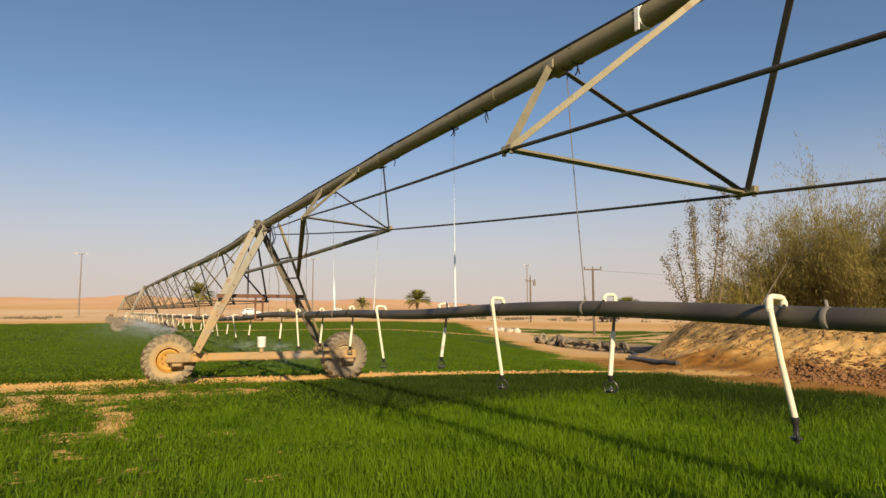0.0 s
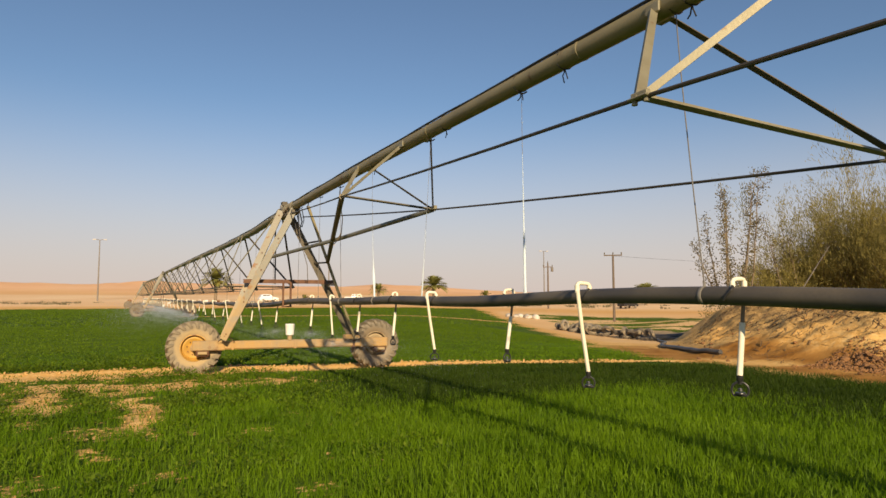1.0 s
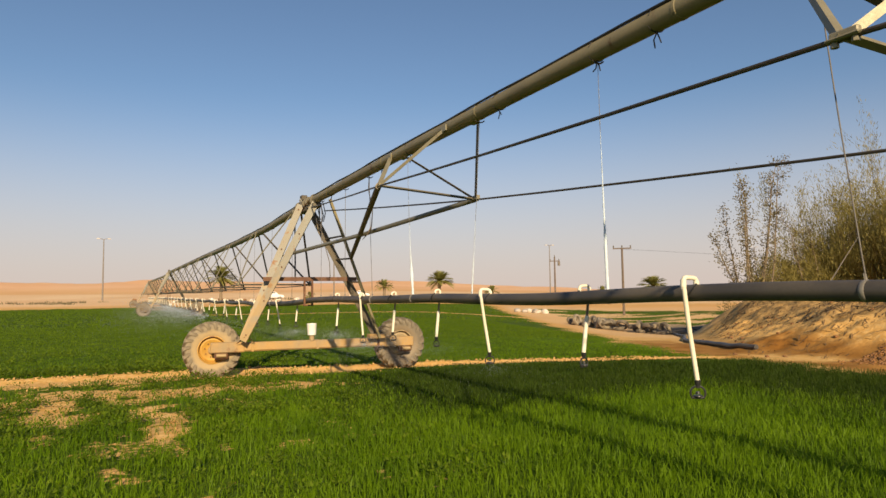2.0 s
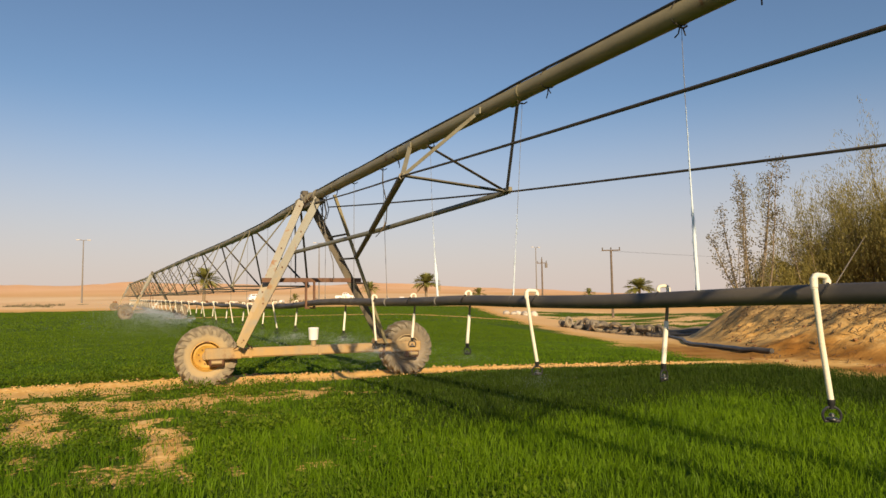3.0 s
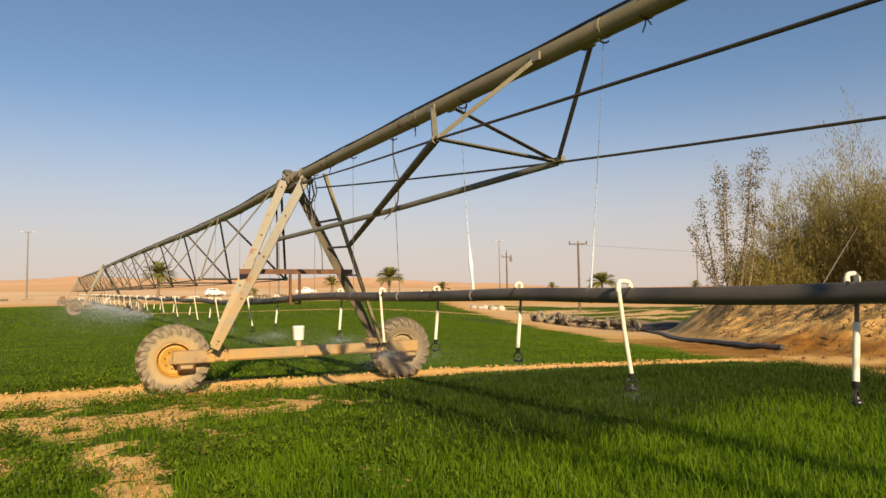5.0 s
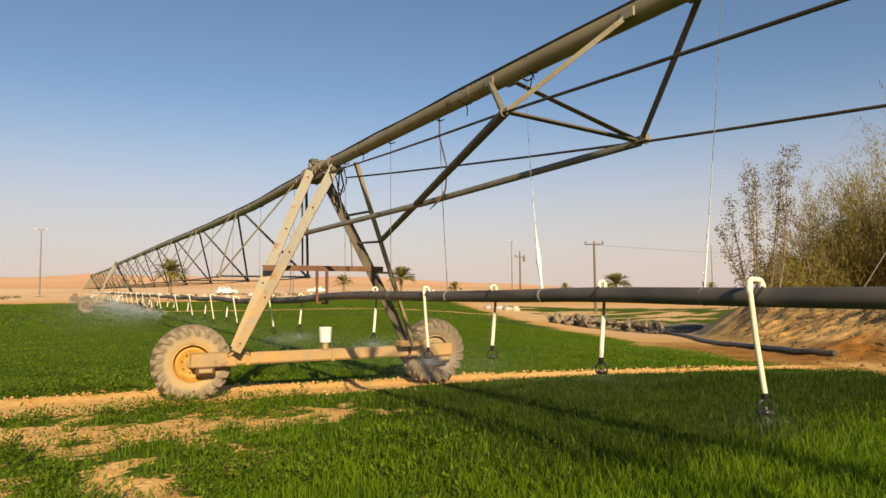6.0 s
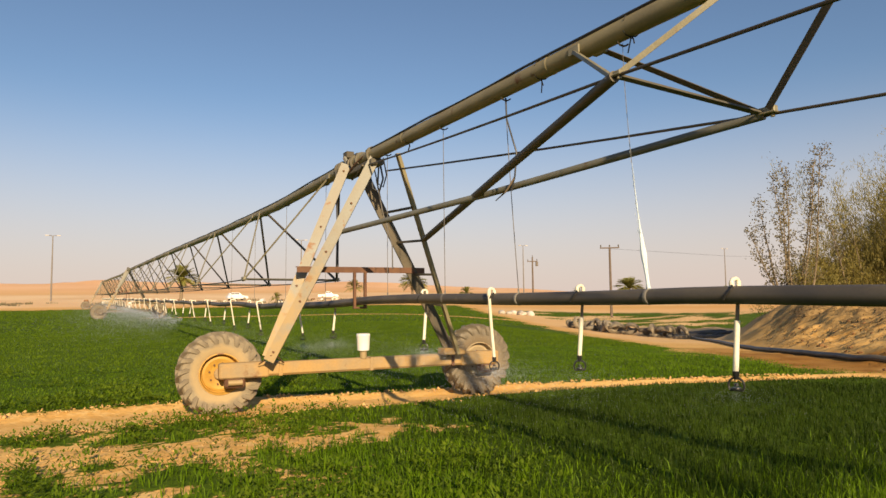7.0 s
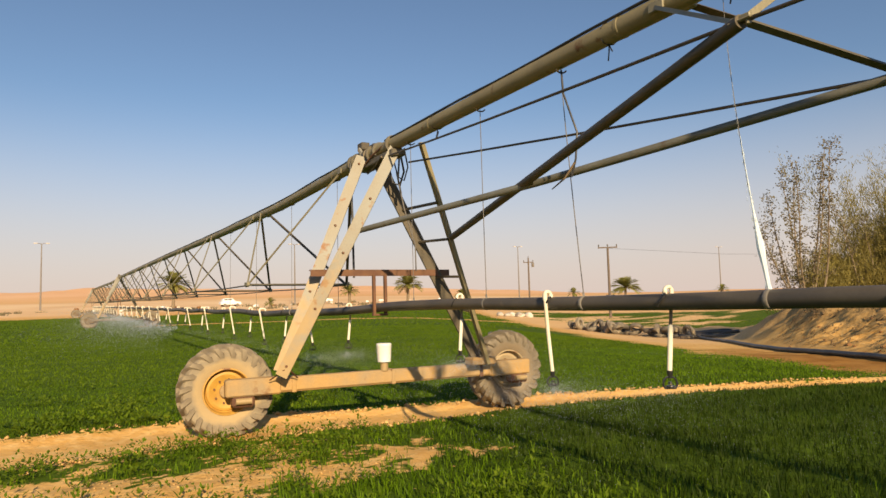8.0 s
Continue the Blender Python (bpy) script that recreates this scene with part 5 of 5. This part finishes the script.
for k in range(34):
    f = k / 33
    bx, by = 33.4 - 2.2 * f, 46.8 - 12.2 * f
    TY.append((bx + rg.normal(0, 0.55) + 0.3, by + rg.normal(0, 0.5), rg.uniform(0, 360), rg.choice([0, 8, 15, 25, 35, 50, 66, 76]), rg.uniform(0.78, 1.08)))
for k, (x, y, rz, tilt, s) in enumerate(TY):
    z = (0.12 + 0.30 * math.sin(radians(tilt))) * s
    if k % 3 == 1 and tilt < 40:                     # one tyre lying across its neighbour
        x, y, z = (x + TY[k - 1][0]) / 2, (y + TY[k - 1][1]) / 2, z + 0.24 * s
    m = pose(*on_land(x, y, z), 90 - tilt, 0, rz)
    if tyre_first is None:
        tyre_first = thing("old_tyre", (0, 0, 0), "worn dusty black tyre dumped on the sandy margin", "tyre", "dumped tyres")
        bm = lathe(bmesh.new(), [(0.27, -0.09), (0.30, -0.125), (0.38, -0.14), (0.43, -0.12), (0.455, -0.07), (0.46, 0.0), (0.455, 0.07), (0.43, 0.12), (0.38, 0.14), (0.30, 0.125), (0.27, 0.09), (0.29, 0.0), (0.27, -0.088)], 26, caps=False)
        part("carcass", bm, oldtyre_m, tyre_first)
        bm = bmesh.new()
        for j in range(26):
            a = 2 * math.pi * j / 26
            bar(bm, (0.455 * math.cos(a), -0.09, 0.455 * math.sin(a)), (0.455 * math.cos(a + 0.1), 0.09, 0.455 * math.sin(a + 0.1)), 0.05, 0.03, (math.cos(a), 0, math.sin(a)), 0)
        part("tread", bm, oldtyre_m, tyre_first)
        tyre_first.scale = (s, s, s)
        tyre_first.matrix_basis = m @ Matrix.Diagonal((s, s, s, 1))
        continue
    c = copy_thing(tyre_first, m)
    c.matrix_basis = m @ Matrix.Diagonal((s, s, s, 1))

# lengths of black hose along the foot of the heap
HOSES = (((32.2, 33.9), (26.6, 27.6), (21.5, 22.7), (18.9, 19.9), (17.2, 17.4), (16.1, 15.7), (15.75, 14.6)), ((38.6, 36.4), (36.0, 37.4), (33.6, 38.4)), ((38.0, 35.6), (35.6, 36.4), (33.0, 36.9)), ((36.6, 34.4), (34.4, 34.8), (32.0, 35.6)), ((36.0, 33.6), (34.0, 33.4), (31.6, 34.2)))
for way in HOSES:
    r = 0.075 if way is HOSES[0] else 0.11
    h = thing("discarded_hose", on_land(*way[0]), "dusty black hose lying on the sand", "hose", "discarded hoses")
    pts, m = [], len(way) - 1
    for f in np.linspace(0, m, 8 * m + 1):
        x, y = (float(np.interp(f, range(m + 1), [p[c] for p in way])) for c in (0, 1))
        pts.append(Vector(on_land(x + 0.06 * math.sin(f * 2.1), y, r * 0.9)) - Vector(on_land(*way[0])))
    pts = [pts[0]] + [(a + b + c) / 3 for a, b, c in zip(pts, pts[1:], pts[2:])] + [pts[-1]]
    part("hose", tube(bmesh.new(), pts, r, 12), hose_m, h)

# white sacks at the bend of the path
for k in range(7):
    x, y = 44.0 + rg.uniform(-1.8, 1.8), 68.4 + rg.uniform(-1.5, 1.5)
    s = thing("sack", on_land(x, y, 0.16), "full white woven sack lying on the sand", "sack", "white sacks", rz=rg.uniform(0, 180))
    bm = bmesh.new()
    bmesh.ops.create_icosphere(bm, subdivisions=2, radius=1)
    for v in bm.verts:
        v.co = Vector((v.co.x * (0.45 + 0.08 * (k % 4)), v.co.y * 0.38, max(v.co.z, -0.6) * (0.26 + 0.07 * (k % 3)))) * (1 + 0.3 * noise.noise(v.co * 2 + Vector((k, 0, 0))))
    part("bag", smooth(bm, 2), sack_m, s)

# ---------------------------------------------------------------- crop, weeds, clods


def blades(name, x0, x1, y0, y1, per_m2, height, width, mat, label, rough_edge=0.5, seed=1, thin_left=True, part_of=None):
    """Upright narrow leaves, each bent over, all over a stretch of the field."""
    rg = np.random.default_rng(seed)
    n = int((x1 - x0) * (y1 - y0) * per_m2)
    x, y = rg.uniform(x0, x1, n), rg.uniform(y0, y1, n)
    lush = np.clip(0.45 + 1.1 * (0.6 * fbm(x, y, 2.2) + 0.4 * fbm(x, y, 0.6)), 0.4, 1.3)
    cov = crop_cover(x, y)
    low = (0.5 - 0.32 * sstep(12.6, 13.6, y)) * sstep(0.49, 0.58, fbm(x, y, 0.2)) * (sstep(1.6, 1.0, np.abs(y - track_line(x)[0]) / track_line(x)[1]) * -0.9 + 1) if y1 < 26 else 0.0
    keep = rg.random(n) < np.maximum(np.clip(cov * 1.3 - 0.15, 0, 1), low * (x < 13)) * np.clip(lush + 0.2, 0, 1)
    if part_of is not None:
        # mixes in much darker blades, most to the right and farther along
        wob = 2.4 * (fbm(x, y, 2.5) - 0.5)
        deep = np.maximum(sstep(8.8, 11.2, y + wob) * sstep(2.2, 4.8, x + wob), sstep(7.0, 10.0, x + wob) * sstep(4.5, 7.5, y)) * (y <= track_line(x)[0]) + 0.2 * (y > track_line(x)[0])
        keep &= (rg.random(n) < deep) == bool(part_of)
    if thin_left:
        keep &= rg.random(n) < np.maximum(0.35 + 0.3 * sstep(13, 11.5, y) + 0.65 * sstep(0.5, 3.2, x + 1.5 * (fbm(x, y, 3.0) - 0.5)), 0.9 * sstep(16.4, 17.6, y))
    x, y, lush, cov = x[keep], y[keep], lush[keep], cov[keep]
    n = len(x)
    z = land(x, y)
    h = height * (1 - (0.5 * sstep(-2.4, -0.4, y - track_line(x)[0]) + 0.22 * sstep(18.0, 20.5, y)) * (y1 < 26)) * lush * (0.5 + 0.5 * cov) * rg.uniform(0.6, 1.25, n)
    w = width * rg.uniform(0.7, 1.3, n)
    az, tw = rg.uniform(0, 6.283, n), rg.uniform(0, 6.283, n)
    bend = h * rg.uniform(0.1, 0.75, n)
    bx, by = np.cos(az) * bend, np.sin(az) * bend
    sx, sy = np.cos(tw) * w / 2, np.sin(tw) * w / 2
    V = np.empty((n, 5, 3))
    V[:, 0] = np.stack([x - sx, y - sy, z - 0.01], -1)
    V[:, 1] = np.stack([x + sx, y + sy, z - 0.01], -1)
    V[:, 2] = np.stack([x + bx * 0.3 + sx, y + by * 0.3 + sy, z + h * 0.62], -1)
    V[:, 3] = np.stack([x + bx * 0.3 - sx, y + by * 0.3 - sy, z + h * 0.62], -1)
    V[:, 4] = np.stack([x + bx, y + by, z + h], -1)
    b = np.arange(n)[:, None] * 5
    F = np.concatenate([b + [0, 1, 2], b + [0, 2, 3], b + [3, 2, 4]])
    return tagged(soup(name, V.reshape(-1, 3), F, mat), label, "crop", kind="stuff")


def weeds(name, x0, x1, y0, y1, per_m2, mat, label, seed, size=0.03, where=None):
    """Low clumps of small broad leaves."""
    rg = np.random.default_rng(seed)
    n = int((x1 - x0) * (y1 - y0) * per_m2)
    x, y = rg.uniform(x0, x1, n), rg.uniform(y0, y1, n)
    k = crop_cover(x, y) * sstep(0.35, 0.55, fbm(x, y, 0.8)) * where(x, y) + 0.04 * where(x, y) * (np.abs(y - track_line(x)[0]) > 0.95 * track_line(x)[1])
    keep = rg.random(n) < k
    x, y = x[keep], y[keep]
    m = 16
    n = len(x) * m
    rad = rg.uniform(0.02, 0.13, n)
    az = rg.uniform(0, 6.283, n)
    X, Y = np.repeat(x, m) + rad * np.cos(az), np.repeat(y, m) + rad * np.sin(az)
    Z = land(X, Y) + rg.uniform(0.02, 0.16, n) * (1.2 - rad * 5) * np.repeat(rg.uniform(0.5, 1.3, len(x)), m)
    d = np.stack([np.cos(az), np.sin(az), rg.uniform(0.0, 1.3, n)], -1)
    s = np.stack([-np.sin(az), np.cos(az), rg.uniform(-0.5, 0.5, n)], -1)
    L = size * rg.uniform(0.6, 1.4, (n, 1))
    P = np.stack([X, Y, Z], -1)
    V = np.stack([P, P + d * L * 0.55 + s * L * 0.42, P + d * L * 1.2, P + d * L * 0.55 - s * L * 0.42], 1).reshape(-1, 3)
    b = np.arange(n)[:, None] * 4
    F = np.concatenate([b + [0, 1, 2], b + [0, 2, 3]])
    return tagged(soup(name, V, F, mat), label, "weeds", kind="stuff")


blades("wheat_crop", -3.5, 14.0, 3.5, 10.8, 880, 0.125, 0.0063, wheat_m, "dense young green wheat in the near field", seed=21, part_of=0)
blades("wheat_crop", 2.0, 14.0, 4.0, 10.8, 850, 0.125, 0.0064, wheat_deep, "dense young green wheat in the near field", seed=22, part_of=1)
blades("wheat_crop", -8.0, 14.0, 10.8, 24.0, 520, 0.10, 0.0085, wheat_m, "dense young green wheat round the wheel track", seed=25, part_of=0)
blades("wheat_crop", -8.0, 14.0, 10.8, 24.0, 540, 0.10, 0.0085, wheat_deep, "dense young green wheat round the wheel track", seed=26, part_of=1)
blades("wheat_crop", -14.0, -3.5, -6.0, 10.8, 170, 0.12, 0.015, wheat_m, "young green wheat beside the path", seed=27, thin_left=False)
blades("wheat_crop", -3.5, 13.0, -6.0, 3.5, 220, 0.12, 0.013, wheat_m, "young green wheat beside the path", seed=28, thin_left=False)
blades("wheat_crop", -16.0, -8.0, 10.8, 24.0, 170, 0.11, 0.015, wheat_m, "young green wheat beside the wheel track", seed=29, thin_left=False)
blades("wheat_crop", 14.0, 20.0, 15.0, 24.0, 260, 0.10, 0.012, wheat_m, "young green wheat along the sandy margin", seed=30, thin_left=False)
blades("wheat_crop", -14.0, 24.0, 24.0, 44.0, 130, 0.045, 0.02, wheat_mid, "young green wheat in the middle of the field", seed=23, thin_left=False)
blades("wheat_crop", -22.0, 60.0, 44.0, 110.0, 11, 0.06, 0.08, wheat_mid, "young green wheat at the field's far end", seed=24, thin_left=False)
weeds("broadleaf_weeds", -4.0, 4.5, 4.0, 16.4, 85, weed_m, "low broad-leaved green weeds among the sandy patches", 41, 0.028, lambda x, y: sstep(4.2, 1.0, x) * (0.25 + 0.75 * sstep(9, 13, y)) * sstep(4, 8, y))
weeds("broadleaf_weeds", -9.0, 4.5, 17.6, 24.0, 60, weed_m, "low broad-leaved green plants behind the wheel track", 42, 0.036, lambda x, y: sstep(4.5, 2.0, x) * (0.12 + 0.88 * sstep(20.6, 18.6, y)))

# clods and stones on the heap and the sandy margin
rgc = np.random.default_rng(9)
meshes = []
for k in range(6):
    bm = bmesh.new()
    bmesh.ops.create_icosphere(bm, subdivisions=1, radius=1)
    for v in bm.verts:
        v.co = v.co * (1 + 0.5 * noise.noise(v.co * 1.3 + Vector((k * 7, 3, 1))))
        v.co.z *= 0.7
    me = bpy.data.meshes.new("clod")
    bm.to_mesh(me)
    bm.free()
    me.materials.append(clod_m)
    meshes.append(me)
for k in range(420):
    if k < 290:
        x, y = 15.95 + rgc.normal(0, 0.45), rgc.uniform(3.0, 11.2)
        s = rgc.uniform(0.03, 0.09)
    else:
        x, y = rgc.uniform(14.2, 24.0), rgc.uniform(2.0, 22.0)
        if x < y * 0.95 + 0.6 or x < 14.4:
            continue
        s = rgc.uniform(0.025, 0.07)
    c = new("clod", meshes[k % 6])
    c.matrix_basis = pose(*on_land(x, y, s * 0.3), rgc.uniform(-20, 20), rgc.uniform(-20, 20), rgc.uniform(0, 360)) @ Matrix.Diagonal((s * rgc.uniform(0.8, 1.5), s, s, 1))
    tagged(c, "rough dry earth clod on the sandy heap", "clod", "earth clods")


sand_lump = material("dry_sand_lump", (0.62, 0.39, 0.15), 0.95, 0.0, (0.50, 0.29, 0.10), 3.0, 0.7, fine=25, bump=0.4)


def crumbs(name, x, y, size, mat, label, seed):
    """Small uneven lumps of earth, six corners each."""
    rg = np.random.default_rng(seed)
    n = len(x)
    c = np.stack([x, y, land(x, y) + size * 0.2], -1)
    V = np.empty((n, 6, 3))
    for k, d in enumerate(((1, 0, 0), (0, 1, 0), (-1, 0, 0), (0, -1, 0), (0, 0, 0.75), (0, 0, -0.6))):
        V[:, k] = c + (np.array(d) * rg.uniform(0.7, 1.35, (n, 1)) + rg.normal(0, 0.22, (n, 3))) * size[:, None]
    b = np.arange(n)[:, None] * 6
    F = np.concatenate([b + f for f in ([0, 1, 4], [1, 2, 4], [2, 3, 4], [3, 0, 4], [1, 0, 5], [2, 1, 5], [3, 2, 5], [0, 3, 5])])
    return tagged(soup(name, V.reshape(-1, 3), F, mat), label, "earth", kind="stuff")


n = 5200
x, y = 15.9 + rgc.normal(0, 0.55, n), rgc.uniform(2.5, 11.6, n)
crumbs("earth_crumbs", x, y, rgc.uniform(0.012, 0.05, n), clod_m, "dark red-brown crumbled earth along the foot of the heap", 71)
n = 1500
x = rgc.uniform(-5.0, 12.5, n)
mid, half = track_line(x)
side = np.where(rgc.random(n) < 0.5, -1.0, 1.0)
y = mid + side * half * np.clip(rgc.normal(0.98, 0.14, n), 0.2, 1.4)
crumbs("track_crumbs", x, y, rgc.uniform(0.012, 0.05, n) * rgc.uniform(0.4, 1.0, n), sand_lump, "pale dry earth crumbs pushed up along the wheel track", 72)
n = 1300
x, y = rgc.uniform(-2.5, 3.6, n), rgc.uniform(7.0, 15.6, n)
keep = crop_cover(x, y) < 0.35
crumbs("sand_crumbs", x[keep], y[keep], rgc.uniform(0.006, 0.022, n)[keep], sand_lump, "small dry crumbs of earth on the bare sandy patches", 73)

# ---------------------------------------------------------------- spray


def droplets(name, P, r, seed, label):
    """Tiny drops of water as four-sided solids."""
    rg = np.random.default_rng(seed)
    n = len(P)
    s = (r * rg.uniform(0.5, 1.3, n))[:, None]
    c = [np.array(v) for v in ((0, 0, 1.2), (1, 0, -0.5), (-0.5, 0.87, -0.5), (-0.5, -0.87, -0.5))]
    V = np.stack([P + s * k for k in c], 1).reshape(-1, 3)
    b = np.arange(n)[:, None] * 4
    F = np.concatenate([b + [0, 1, 2], b + [0, 2, 3], b + [0, 3, 1], b + [1, 3, 2]])
    return tagged(soup(name, V, F, drop_m), label, "water spray", kind="stuff")


rgd = np.random.default_rng(77)


def plume(y, front, n, reach, drift, rise):
    """Drops thrown out round one sprinkler, thickest at the nozzle, carried off by the wind."""
    a, f = rgd.uniform(0, 6.283, n), np.abs(rgd.normal(0, 0.5, n))
    zb = slung_at(y) - (0.72 if front else 0.63)
    x = HX + reach * f * np.cos(a) + drift[0] * f
    yy = y + reach * f * np.sin(a) + drift[1] * f
    z = zb - 0.03 - 0.25 * f ** 2 + rgd.normal(0, 1, n) * (0.02 + rise * f)
    return np.stack([x, yy, np.maximum(z, land(x, yy) + 0.03)], -1)


near_drops = [plume(y, front, 3600, 0.9, (0.3, 0.0), 0.10) for y, front in DROPS if 8 < y < 16]
mid_drops = [plume(y, front, 7600 if y < 19 else 1300, 1.3, (0.2, -0.6), 0.22) for y, front in DROPS if 12 < y < 34]
far_drops = [plume(y, front, 1500 if y < 64 else 300, 1.7, (-2.6, -2.0), 0.55) for y, front in DROPS if y >= 34]
droplets("water_spray", np.concatenate(near_drops), 0.0008, 1, "fine water drops thrown out by the sprinklers")
droplets("water_spray", np.concatenate(mid_drops), 0.0019, 3, "fine water mist hanging round the sprinklers")
droplets("water_spray", np.concatenate(far_drops), 0.0076, 2, "drifting water mist round the far sprinklers")

# low dry scrub along the desert road
rk = np.random.default_rng(88)
n = 170
az, rr = rk.uniform(-0.35, 1.0, n), 127 + rk.normal(0, 4.5, n)
cx, cy = rr * np.sin(az), rr * np.cos(az)
m = 26
x, y = np.repeat(cx, m) + rk.normal(0, 0.45, n * m), np.repeat(cy, m) + rk.normal(0, 0.45, n * m)
tall = np.repeat(rk.uniform(0.15, 0.55, n), m) * rk.uniform(0.5, 1.2, n * m)
z = land(x, y)
a = rk.uniform(0, 6.283, n * m)
V = np.stack([np.stack([x - 0.10 * np.cos(a), y - 0.10 * np.sin(a), z - 0.02], -1), np.stack([x + 0.10 * np.cos(a), y + 0.10 * np.sin(a), z - 0.02], -1), np.stack([x + rk.normal(0, 0.12, n * m), y, z + tall], -1)], 1).reshape(-1, 3)
tagged(soup("desert_scrub", V, np.arange(n * m * 3).reshape(-1, 3), sparse_m), "low dry grey scrub along the desert road", "scrub", kind="stuff")

# dry straw and twigs strewn over the heap
rl = np.random.default_rng(61)
n = 17000
x, y = rl.uniform(15.2, 27.0, n), rl.uniform(2.0, 24.0, n)
keep = (x > y * 0.95 + 1.2) & (rl.random(n) < (0.15 + 0.85 * sstep(0.42, 0.58, fbm(x, y, 1.6))) * (0.35 + 0.65 * sstep(0.5, 1.5, berm_height(x, y))))
x, y = x[keep], y[keep]
n = len(x)
a, ln = rl.uniform(0, 6.283, n), rl.uniform(0.05, 0.34, n)
ux, uy = np.cos(a) * ln / 2, np.sin(a) * ln / 2
w = rl.uniform(0.006, 0.02, n)
wx, wy = -np.sin(a) * w, np.cos(a) * w
lift = rl.uniform(0.01, 0.06, n)
V = np.stack([np.stack([x + s * ux + k * wx, y + s * uy + k * wy, land(x + s * ux, y + s * uy) + lift * (1.2 if s > 0 else 0.3)], -1) for s, k in ((-1, -1), (1, -1), (1, 1), (-1, 1))], 1).reshape(-1, 3)
b = np.arange(n)[:, None] * 4
tagged(soup("dry_litter", V, np.concatenate([b + [0, 1, 2], b + [0, 2, 3]]), rust_straw), "dry brown straw and twigs strewn over the earth heap", "litter", kind="stuff")
